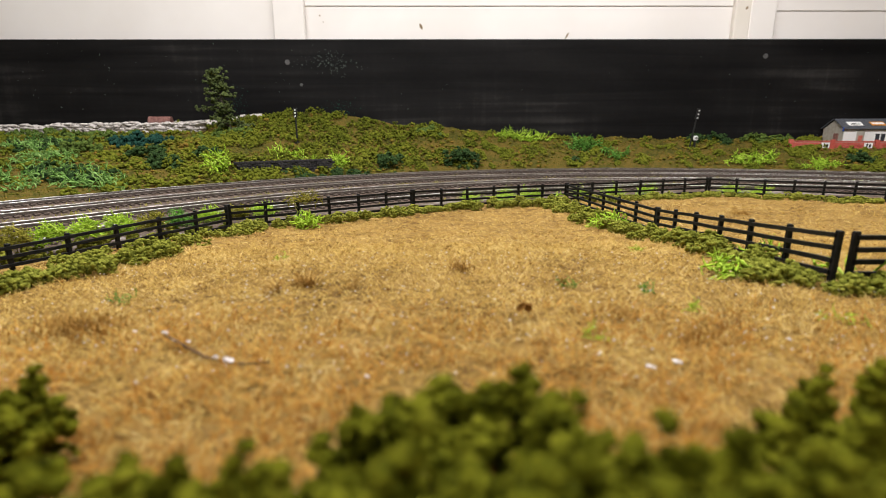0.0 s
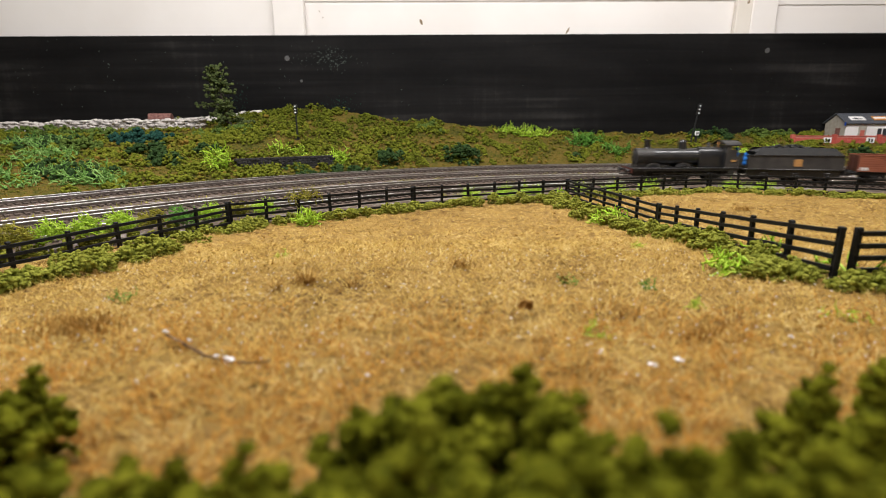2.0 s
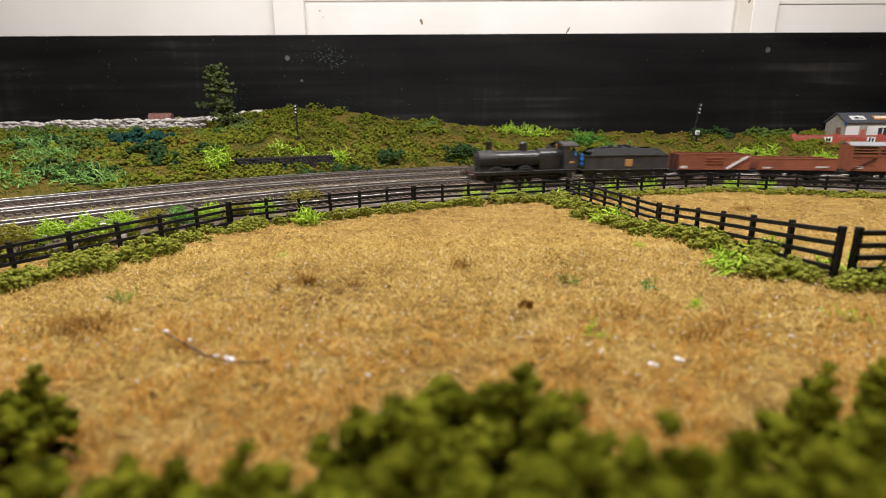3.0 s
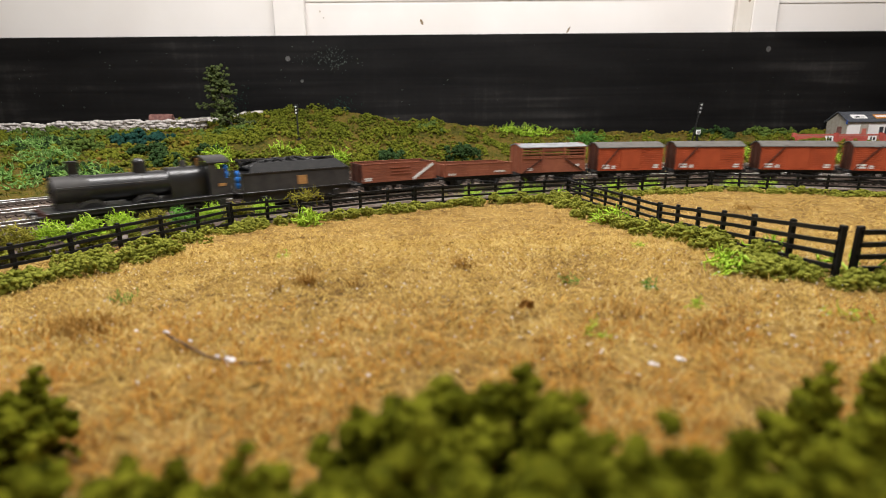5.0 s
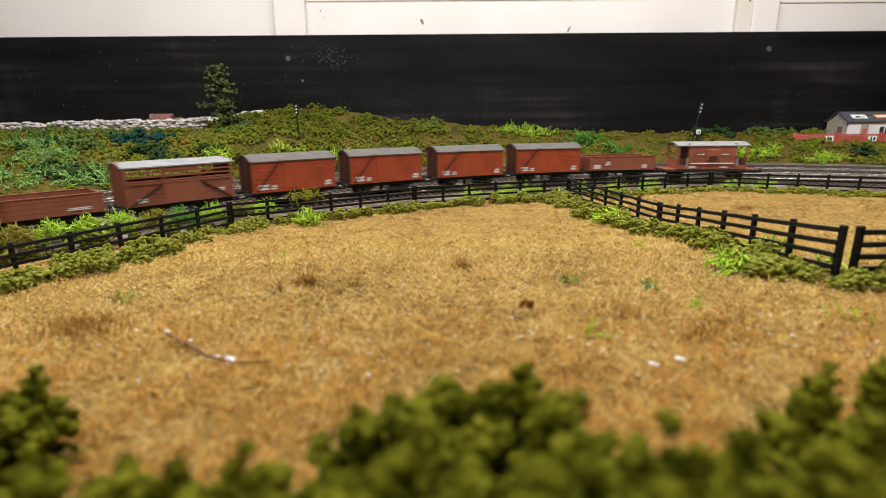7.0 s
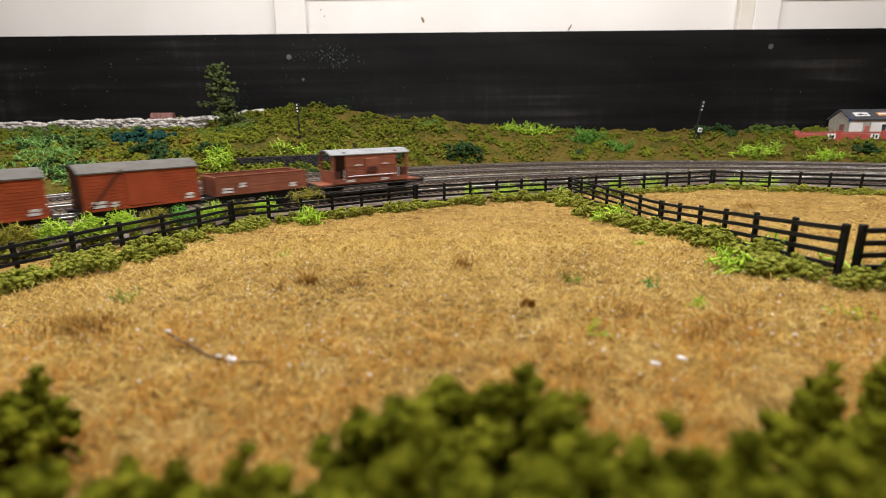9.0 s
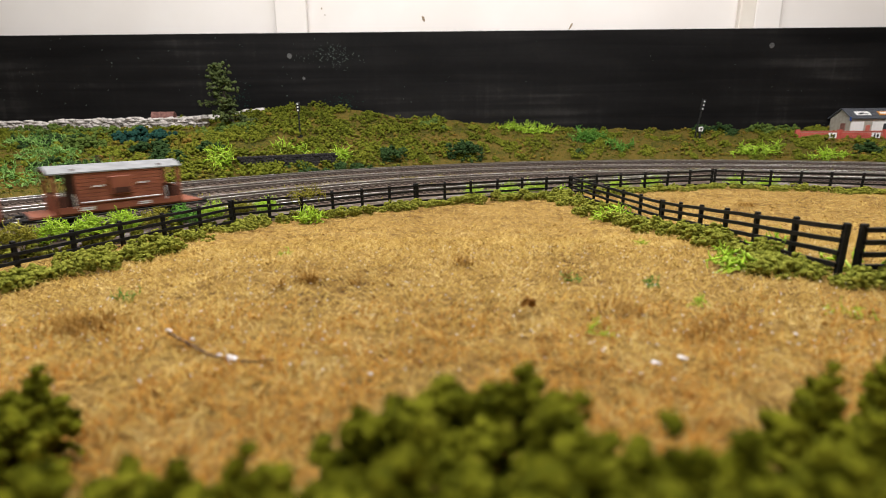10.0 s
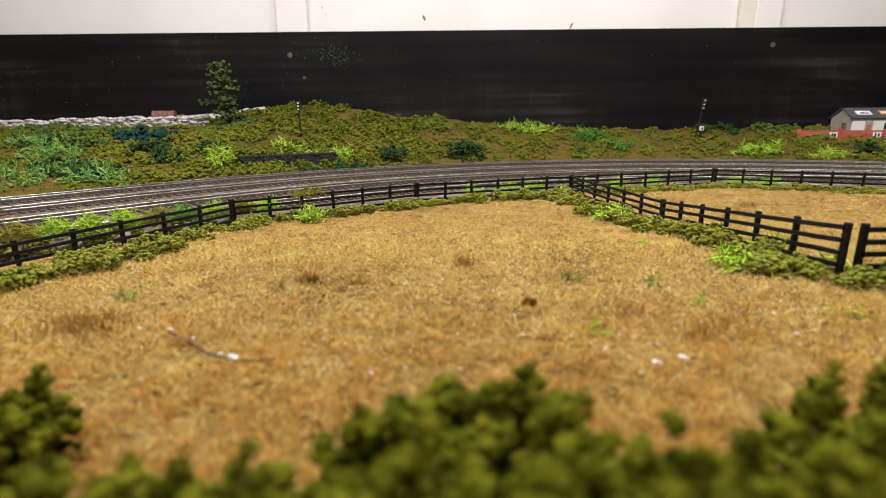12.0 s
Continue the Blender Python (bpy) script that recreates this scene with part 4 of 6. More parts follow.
def stone_wall(pts, h, thick, seed, label):
    """Rows of rough stones on a core."""
    rng = np.random.default_rng(seed)
    w = empty("stone_wall", label, "stone wall", "dry stone walls")
    for (ax, ay), (bx, by) in zip(pts[:-1], pts[1:]):
        d = Vector((bx - ax, by - ay))
        n = max(1, round(d.length / 0.0085))
        cs, ss = [], []
        for j in range(max(1, round(h / 0.0034))):
            for k in range(n):
                t = (k + 0.5 * (j % 2) + rng.uniform(-0.15, 0.15)) / n
                x, y = ax + d.x * t, ay + d.y * t
                cs.append((x, y - thick * rng.uniform(0.2, 0.5), gz(x, y) + 0.0008 + j * 0.0034 + rng.uniform(-0.0005, 0.0005)))
                ss.append(rng.uniform(0.0036, 0.0075))
        core = bmesh.new()
        row = []
        for k in range(n * 2 + 1):
            x, y = ax + d.x * k / (2 * n), ay + d.y * k / (2 * n)
            g, top = gz(x, y), h * rng.uniform(0.86, 1.0)
            row.append([core.verts.new(q) for q in ((x, y - thick * 0.55, g - 0.004), (x, y - thick * 0.45, g + top), (x, y + thick * 0.45, g + top), (x, y + thick * 0.55, g - 0.004))])
        for p0, p1 in zip(row[:-1], row[1:]):
            for k in range(4):
                core.faces.new((p0[k], p1[k], p1[(k + 1) % 4], p0[(k + 1) % 4]))
        part("wall_core", core, M_STONE, w)
        ob = lumps("stones", cs, ss, M_STONE, 2, seed, 0.42)
        ob.parent = w
        tagged(ob, kind="stuff")
    return w


stone_wall([(-0.80, 0.850), (-0.715, 0.852), (-0.55, 0.855), (-0.372, 0.846)], 0.0170, 0.004, 3, "pale grey dry stone wall along the hillside")
stone_wall([(-0.80, 0.905), (-0.60, 0.906), (-0.50, 0.907)], 0.0050, 0.003, 4, "low pale grey stone wall before the black board")
stone_wall([(-0.49, 0.904), (-0.30, 0.904)], 0.0080, 0.004, 5, "low pale grey stone wall before the black board")


def hut(x, y):
    h = empty("corrugated_hut", "small rust brown round-topped corrugated hut", "hut")
    h.matrix_basis = pose(x, y, gz(x, y) + 0.007, 0, 0, 8)
    bm = bmesh.new()
    n, ribs = 12, 17
    for k in range(ribs * 2):
        r = 0.0105 + (0.0003 if k % 2 else 0.0)
        x0, x1 = -0.0175 + 0.035 * k / (ribs * 2), -0.0175 + 0.035 * (k + 1) / (ribs * 2)
        ra, rb = [], []
        for j in range(n + 1):
            a = math.pi * j / n
            ra.append(bm.verts.new((x0, -math.cos(a) * r * 0.8, math.sin(a) * r + 0.002)))
            rb.append(bm.verts.new((x1, -math.cos(a) * r * 0.8, math.sin(a) * r + 0.002)))
        for j in range(n):
            bm.faces.new((ra[j], rb[j], rb[j + 1], ra[j + 1]))
        if k in (0, ribs * 2 - 1):
            bm.faces.new(ra if k == 0 else list(reversed(rb)))
    part("shell", bm, M_RUST, h)
    part("base", boxes((-0.018, 0.018, -0.009, 0.009, -0.012, 0.0024), bevel=0.0003), M_STONE, h)


hut(-0.4620, 0.8850)

# black retaining wall cut into the bank
bw = empty("retaining_wall", "rough black stone retaining wall set in the bank", "retaining wall")
ang = math.degrees(math.atan2(0.708 - 0.651, -0.149 + 0.2612))
bw.matrix_basis = pose(-0.2612, 0.664, -0.006, 0, 0, ang)
bm = bmesh.new()
for j in range(7):
    for k in range(20):
        o = 0.0032 * (j % 2)
        box(bm, k * 0.0064 + o, k * 0.0064 + o + 0.0061, -0.0004 * ((j * 7 + k * 3) % 4), 0.006, j * 0.0034, j * 0.0034 + 0.0031, bevel=0.0004)
part("stones", bm, M_BLACKWALL, bw)


def building(x, y, z):
    b = empty("building", "white card station building with dark slate roof and signs", "building")
    b.location = (x, y, z)
    W, D, E, RZ = 0.17, 0.048, 0.034, 0.049
    bm = boxes((0, 0.052, 0, 0.0015, 0, E), (0.070, W, 0, 0.0015, 0, E), (0.052, 0.070, 0, 0.0015, 0, 0.012), (0.052, 0.070, 0, 0.0015, 0.026, E))
    part("front_wall", bm, M_WHITE, b)
    part("back_wall", boxes((0, W, D - 0.0015, D, 0, E)), M_BEIGE, b)
    for name, gx0 in (("gable", 0.0), ("gable", W - 0.0015)):
        bm = bmesh.new()
        prof = [(0.0016, 0), (D - 0.0016, 0), (D - 0.0016, E), (D / 2, RZ - 0.001), (0.0016, E)]
        a = [bm.verts.new((gx0, p[0], p[1])) for p in prof]
        c = [bm.verts.new((gx0 + 0.0015, p[0], p[1])) for p in prof]
        bm.faces.new(list(reversed(a)))
        bm.faces.new(c)
        for k in range(5):
            bm.faces.new((a[k], a[(k + 1) % 5], c[(k + 1) % 5], c[k]))
        part(name, bm, M_BEIGE, b)
    part("door", boxes((-0.0008, 0.0002, 0.012, 0.022, 0, 0.026)), M_RUST, b, "brown door in the end wall")
    ang_ = math.atan2(RZ - E, D / 2)
    ln = math.hypot(RZ - E, D / 2) + 0.003
    for s in (0, 1):
        m = Matrix.Translation((0, 0 if s == 0 else D, E)) @ (Matrix.Identity(4) if s == 0 else Matrix.Translation((W, 0, 0)) @ Matrix.Rotation(math.pi, 4, "Z")) @ Matrix.Rotation(ang_, 4, "X")
        prof = [(-0.003, 0.0002)]
        for k in range(7):
            prof += [(-0.003 + ln * k / 7, 0.0017), (-0.003 + ln * (k + 1) / 7 - 0.0003, 0.0013)]
        bm = strip(prof + [(-0.003 + ln, 0.0002)], -0.003, W + 0.003, m)
        roof = part("roof", bm, M_SLATE, b)
        if s == 0:
            for x0, x1, mt in ((0.010, 0.034, M_WHITE), (0.048, 0.072, M_ORANGE), (0.086, 0.110, M_WHITE)):
                bm = bmesh.new()
                box(bm, x0, x1, 0.006, 0.017, 0.0017, 0.0024, turn=m)
                sign = part("sign", bm, mt, roof, "small advertising sign lying on the roof")
                bm = bmesh.new()
                if mt is M_WHITE:
                    box(bm, x0 + 0.007, x0 + 0.013, 0.009, 0.0125, 0.0024, 0.0027, turn=m)
                    box(bm, x0 + 0.004, x0 + 0.020, 0.0085, 0.0105, 0.0024, 0.0026, turn=m)
                    part("mark", bm, M_BLACK, b)
                else:
                    box(bm, x0 + 0.002, x1 - 0.002, 0.0095, 0.0145, 0.0024, 0.0027, turn=m)
                    part("mark", bm, M_WHITE, b)
    part("bargeboard", boxes((-0.0035, -0.0022, -0.002, 0.0005, E - 0.004, E + 0.002), bevel=0.0003), M_BLUE, b, "blue painted board end")
    win = part("window", boxes((0.052, 0.070, 0.0006, 0.0012, 0.012, 0.026)), M_GLASS, b, "dark window with white frame")
    part("frame", boxes((0.051, 0.071, -0.0006, 0.0004, 0.0255, 0.0270), (0.051, 0.071, -0.0006, 0.0004, 0.011, 0.0125), (0.051, 0.0525, -0.0006, 0.0004, 0.0125, 0.0255), (0.0695, 0.071, -0.0006, 0.0004, 0.0125, 0.0255), (0.0605, 0.0615, -0.0004, 0.0006, 0.0125, 0.0255)), M_WHITE, win)
    poster = part("poster", boxes((0.021, 0.034, -0.0006, -0.0001, 0.010, 0.030)), M_BEIGE, b, "red and white poster")
    part("mark", boxes((0.024, 0.031, -0.0010, -0.0006, 0.014, 0.023)), M_REDSIGN, poster)


building(0.6690, 0.862, 0.0205)


def brick_wall(a, b, z, h):
    d = Vector((b[0] - a[0], b[1] - a[1]))
    w = empty("brick_wall", "low bright red brick wall with white notices", "brick wall")
    w.matrix_basis = pose(a[0], a[1], z, 0, 0, math.degrees(math.atan2(d.y, d.x)))
    part("core", boxes((0, d.length, 0.0004, 0.0028, -0.01, h - 0.0012)), M_MORTAR, w)
    part("coping", boxes((-0.0005, d.length, -0.0004, 0.0036, h - 0.0012, h), bevel=0.0002), M_BRICK, w)
    for x in (0.0, d.length * 0.5):
        part("pier", boxes((x - 0.002, x + 0.004, -0.0010, 0.0042, -0.01, h + 0.002), bevel=0.0003), M_BRICK, w)
    me = bpy.data.meshes.new("brick")
    bm = boxes((0, 0.0056, -0.0003, 0.0010, 0, 0.0024))
    bm.to_mesh(me)
    bm.free()
    me.materials.append(M_BRICK)
    j, zz = 0, -0.0044
    while zz + 0.0024 < h - 0.0012:
        x = 0.003 * (j % 2)
        while x + 0.0056 < min(d.length, 0.21):
            ob = new("brick", me)
            ob.parent = w
            ob.location = (x, 0, zz)
            x += 0.0060
        zz += 0.0028
        j += 1
    for x in (0.046, 0.108):
        n = part("notice", boxes((x, x + 0.012, -0.0014, -0.0006, 0.0012, 0.0096)), M_WHITE, w, "white notice with black marks")
        part("mark", boxes((x + 0.003, x + 0.005, -0.0018, -0.0014, 0.0025, 0.0085), (x + 0.007, x + 0.0095, -0.0018, -0.0014, 0.0025, 0.0075)), M_BLACK, n)


brick_wall((0.584, 0.8640), (0.7054, 0.8400), 0.0228, 0.0125)
brick_wall((0.7080, 0.8395), (0.8500, 0.8180), 0.0228, 0.0125)

M_LEAF = material("dead_leaf", [(0.11, 0.048, 0.009), (0.21, 0.10, 0.022)], 0.9, 600, spec=0.05)
M_TWIG = material("twig", [(0.09, 0.05, 0.025), (0.17, 0.10, 0.05)], 0.8, 900)
# dead leaf, twig and glue spots on the field
leaf = bmesh.new()
ring = [leaf.verts.new((0.0030 * math.cos(a) * (1 + 0.35 * math.sin(3 * a)), 0.0026 * math.sin(a) * (1 + 0.3 * math.cos(2 * a)), 0.0012 + 0.0011 * math.cos(3 * a + 1))) for a in (k * 0.5236 for k in range(12))]
top = leaf.verts.new((0, 0, 0.0024))
low = leaf.verts.new((0, 0, 0.0008))
for k in range(12):
    leaf.faces.new((ring[k], ring[(k + 1) % 12], top))
    leaf.faces.new((ring[(k + 1) % 12], ring[k], low))
ob = tagged(part("dead_leaf", leaf, M_LEAF), "curled dark brown dead leaf lying on the straw", "leaf")
ob.matrix_basis = pose(0.0238, 0.1335, gz(0.0238, 0.1335) + 0.0026, 24, -14, 20) @ Matrix.Diagonal((0.72, 0.72, 0.9, 1))
tw = [(-0.0688, 0.1192), (-0.0640, 0.1150), (-0.0581, 0.1101), (-0.0520, 0.1048), (-0.0462, 0.1014), (-0.0410, 0.1000), (-0.0367, 0.1010)]
bm = bmesh.new()
rings = []
for k, (x, y) in enumerate(tw):
    rad_ = 0.00042 - 0.00003 * k
    rings.append([bm.verts.new((x + rad_ * math.cos(a) * 0.6, y + rad_ * math.cos(a) * 0.8, gz(x, y) + 0.0011 + rad_ * math.sin(a))) for a in (j * 6.2832 / 7 for j in range(7))])
for p, q in zip(rings[:-1], rings[1:]):
    for j in range(7):
        bm.faces.new((p[j], p[(j + 1) % 7], q[(j + 1) % 7], q[j]))
bm.faces.new(rings[-1])
bm.faces.new(list(reversed(rings[0])))
bmesh.ops.recalc_face_normals(bm, faces=bm.faces)
tagged(part("twig", bm, M_TWIG), "thin dark brown twig lying on the straw", "twig")
M_GLUE = material("dried_glue", [(0.66, 0.64, 0.66), (0.78, 0.77, 0.79)], 0.35, 900)
for k, (x, y, s) in enumerate(((-0.0462, 0.1014, 0.0017), (-0.0495, 0.1034, 0.0008), (0.0502, 0.099, 0.0014), (0.0440, 0.0975, 0.0012), (-0.0688, 0.1192, 0.0010), (-0.078, 0.122, 0.0007), (0.0830, 0.112, 0.0008), (-0.0600, 0.113, 0.0007), (-0.015, 0.094, 0.0006))):
    s = s * 0.6
    ob = lumps("glue_spot", [(x, y, gz(x, y) + 0.0019), (x + s, y - s * 0.3, gz(x, y) + 0.0017)], [s, s * 0.8], M_GLUE, 2, k, 0.35)
    tagged(ob, "small shiny white dried glue spot on the straw", "glue spot", "glue spots")

# ---- train ----
M_LOCO = material("loco_black", [(0.011, 0.011, 0.012), (0.020, 0.020, 0.021), (0.032, 0.031, 0.030)], 0.30, 120, 5, 0.1, coarse=0.4, spec=0.6)
M_LOCO_DUSTY = material("weathered_black", [(0.024, 0.022, 0.021), (0.042, 0.038, 0.035), (0.062, 0.055, 0.048)], 0.6, 140, 5, 0.15, coarse=0.4)
M_UNDER = material("underframe_black", [(0.008, 0.008, 0.008), (0.020, 0.019, 0.018)], 0.7, 300, 4, 0.3)
M_COAL = material("coal", [(0.006, 0.006, 0.006), (0.022, 0.022, 0.023)], 0.45, 500, 4, 0.5, island=0.5)
M_BAUXITE = material("bauxite_brown", [(0.215, 0.066, 0.035), (0.285, 0.091, 0.048), (0.34, 0.114, 0.062)], 0.6, 90, 5, 0.1, coarse=0.4)
M_RED = material("red_oxide", [(0.29, 0.050, 0.016), (0.38, 0.068, 0.022), (0.43, 0.083, 0.029)], 0.55, 80, 5, 0.1, coarse=0.4)
# darkened red: puts the shade of the ends into their colour; also on braces, rails
M_DARKRED = material("shaded_end_and_trim_red", [(0.055, 0.016, 0.009), (0.085, 0.026, 0.014)], 0.65, 90, 5, 0.1)
M_ROOF = material("grey_roof", [(0.10, 0.094, 0.085), (0.15, 0.142, 0.130)], 0.8, 150, 5, 0.15, coarse=0.3, spec=0.15)
M_ROOF_PALE = material("pale_grey_roof", [(0.21, 0.215, 0.22), (0.30, 0.305, 0.315)], 0.75, 150, 4, spec=0.15)
M_LETTER = material("white_lettering", [(0.62, 0.60, 0.58), (0.74, 0.72, 0.70)], 0.7, 900)
M_GOLD = material("gold_emblem", [(0.36, 0.17, 0.05), (0.50, 0.27, 0.09)], 0.6, 900)
M_CREW = material("blue_overalls", [(0.01, 0.13, 0.50), (0.02, 0.20, 0.65)], 0.7, 500)
M_BUFFER = material("buffer_red", [(0.05, 0.014, 0.010), (0.09, 0.022, 0.015)], 0.6, 300)
M_TYRE = material("wheel_tyre", [(0.06, 0.057, 0.054), (0.11, 0.105, 0.10)], 0.5, 500, metal=0.6)

SPIN = []                        # wheelsets: object, place on its vehicle, radius
TRAIN = []                       # vehicles: object, degrees behind the reference point


def wheelset(parent, x, radius, spokes):
    hub = empty("wheelset", "", "")
    for key in ("label", "category"):
        if key in hub:
            del hub[key]
    hub.parent = parent
    for s in (-1, 1):
        bm = bmesh.new()
        rod(bm, (0, s * 0.0070, 0), (0, s * 0.0092, 0), radius, radius, 24)
        rod(bm, (0, s * 0.0067, 0), (0, s * 0.0071, 0), radius + 0.0008, radius + 0.0008, 24)
        part("wheel", bm, M_TYRE, hub, smooth_faces=False)
        bm = bmesh.new()
        if spokes:
            rod(bm, (0, s * 0.0091, 0), (0, s * 0.00935, 0), radius * 0.82, radius * 0.82, 20)
            for k in range(spokes):
                a = 6.283 * k / spokes
                m = Matrix.Rotation(a, 4, "Y")
                box(bm, 0.0008, radius * 0.85, s * 0.0096 - 0.0003, s * 0.0096 + 0.0003, -0.0004, 0.0004, turn=m)
        else:
            rod(bm, (0, s * 0.0091, 0), (0, s * 0.0096, 0), radius * 0.8, radius * 0.45, 20)
        part("wheel_centre", bm, M_UNDER, hub)
    part("axle", rods(((0, -0.0095, 0), (0, 0.0095, 0), 0.001, 0.001, 8)), M_UNDER, hub)
    SPIN.append((hub, Vector((x, 0, radius)), radius))
    return hub


def underframe(v, L, base, brake_lever=True):
    """Solebars, headstocks, axleguards, buffers, couplings and wheels of a four-wheeled wagon."""
    for s in (-1, 1):
        part("solebar", boxes((-L / 2 + 0.001, L / 2 - 0.001, s * 0.0125 - 0.0008, s * 0.0125 + 0.0008, 0.0088, 0.0124), bevel=0.0002), M_UNDER, v)
        for x in (-base / 2, base / 2):
            bm = bmesh.new()
            box(bm, x - 0.0040, x + 0.0040, s * 0.0123 - 0.0005, s * 0.0123 + 0.0005, 0.0050, 0.0092)
            box(bm, x - 0.0020, x + 0.0020, s * 0.0136 - 0.0012, s * 0.0136 + 0.0012, 0.0046, 0.0080, bevel=0.0004)
            for k in range(4):
                w = 0.0066 - 0.0014 * k
                box(bm, x - w, x + w, s * 0.0134 - 0.0007, s * 0.0134 + 0.0007, 0.0082 + 0.0 - 0.0004 * k, 0.0086 - 0.0004 * k)
            part("axleguard", bm, M_UNDER, v)
        if brake_lever:
            bm = bmesh.new()
            rod(bm, (0.004, s * 0.0150, 0.0074), (-0.020, s * 0.0155, 0.0052), 0.0005, 0.0005, 6)
            box(bm, -0.0062, -0.0032, s * 0.0100 - 0.0006, s * 0.0100 + 0.0006, 0.0035, 0.0090)
            box(bm, 0.0032, 0.0062, s * 0.0100 - 0.0006, s * 0.0100 + 0.0006, 0.0035, 0.0090)
            part("brake_lever", bm, M_UNDER, v)
    for e in (-1, 1):
        part("headstock", boxes((e * L / 2 - 0.0008, e * L / 2 + 0.0008, -0.0145, 0.0145, 0.0088, 0.0125), bevel=0.0002), M_UNDER, v)
        for s in (-1, 1):
            bm = rods(((e * (L / 2 + 0.0008), s * 0.0113, 0.0130 - 0.0024), (e * (L / 2 + 0.0042), s * 0.0113, 0.0106), 0.0012, 0.0010, 10),
                      ((e * (L / 2 + 0.0042), s * 0.0113, 0.0106), (e * (L / 2 + 0.0052), s * 0.0113, 0.0106), 0.0024, 0.0024, 14))
            part("buffer", bm, M_UNDER, v)
        part("coupling", boxes((min(e * L / 2, e * (L / 2 + 0.0085)), max(e * L / 2, e * (L / 2 + 0.0085)), -0.0022, 0.0022, 0.0070, 0.0080), bevel=0.0002), M_UNDER, v)
    for x in (-base / 2, base / 2):
        wheelset(v, x, 0.0062, 0)


def letters(v, specs, face, mat=None):
    """Small painted panels of unreadable lettering: x, z, width, height."""
    for x, z, w, h in specs:
        for j in range(2):
            part("lettering", boxes((x - w / 2, x + w / 2 - (0.0008 * j), face, face + 0.00025, z - h / 2 + j * h * 0.55, z - h / 2 + j * h * 0.55 + h * 0.40)), mat or M_LETTER, v)


def planked_side(v, L, z0, z1, y, planks, mat, name="side"):
    step = (z1 - z0) / planks
    for s in (-1, 1):
        prof = [(s * (y - 0.0012), z0)]
        for k in range(planks):
            za, zb = z0 + k * step, z0 + (k + 1) * step
            prof += [(s * (y - 0.0003), za), (s * y, za + 0.00018), (s * y, zb - 0.00018)]
        bm = strip(prof + [(s * (y - 0.0012), z1)], -L / 2, L / 2)
        part(name, bm, mat, v)


def van_roof(v, L, w, z, rise, mat, over=0.001):
    bm = bmesh.new()
    n = 14
    rows = []
    for x in (-L / 2 - over, L / 2 + over):
        outer = [bm.verts.new((x, -w + 2 * w * k / n, z + rise * (1 - (2 * k / n - 1) ** 2))) for k in range(n + 1)]
        inner = [bm.verts.new((x, -w + 2 * w * k / n, z - 0.0008 + rise * 0.98 * (1 - (2 * k / n - 1) ** 2))) for k in range(n + 1)]
        rows.append((outer, inner))
    (o0, i0), (o1, i1) = rows
    for k in range(n):
        bm.faces.new((o0[k], o1[k], o1[k + 1], o0[k + 1]))
        bm.faces.new((i0[k], i0[k + 1], i1[k + 1], i1[k]))
        bm.faces.new((o0[k], o0[k + 1], i0[k + 1], i0[k]))
        bm.faces.new((o1[k + 1], o1[k], i1[k], i1[k + 1]))
    bm.faces.new((o0[0], i0[0], i1[0], o1[0]))
    bm.faces.new((o1[n], i1[n], i0[n], o0[n]))
    return part("roof", bm, mat, v, smooth_faces=True)


def van_end(v, e, L, w, z0, z1, rise, mat):
    bm = bmesh.new()
    n = 10
    prof = [(-w, z0), (w, z0)] + [(w - 2 * w * k / n, z1 + rise * 0.96 * (1 - (1 - 2 * k / n) ** 2)) for k in range(n + 1)]
    a = [bm.verts.new((e * (L / 2 - 0.0012), p[0], p[1])) for p in prof]
    c = [bm.verts.new((e * L / 2, p[0], p[1])) for p in prof]
    bm.faces.new(a if e < 0 else list(reversed(a)))
    bm.faces.new(c if e > 0 else list(reversed(c)))
    for k in range(len(prof)):
        m = (k + 1) % len(prof)
        bm.faces.new((a[k], a[m], c[m], c[k]))
    for y in (-w * 0.5, w * 0.5):
        box(bm, min(e * L / 2, e * (L / 2 + 0.0009)), max(e * L / 2, e * (L / 2 + 0.0009)), y - 0.0010, y + 0.0010, z0, z1 + rise * 0.4)
    bmesh.ops.recalc_face_normals(bm, faces=bm.faces)
    part("end", bm, mat, v)


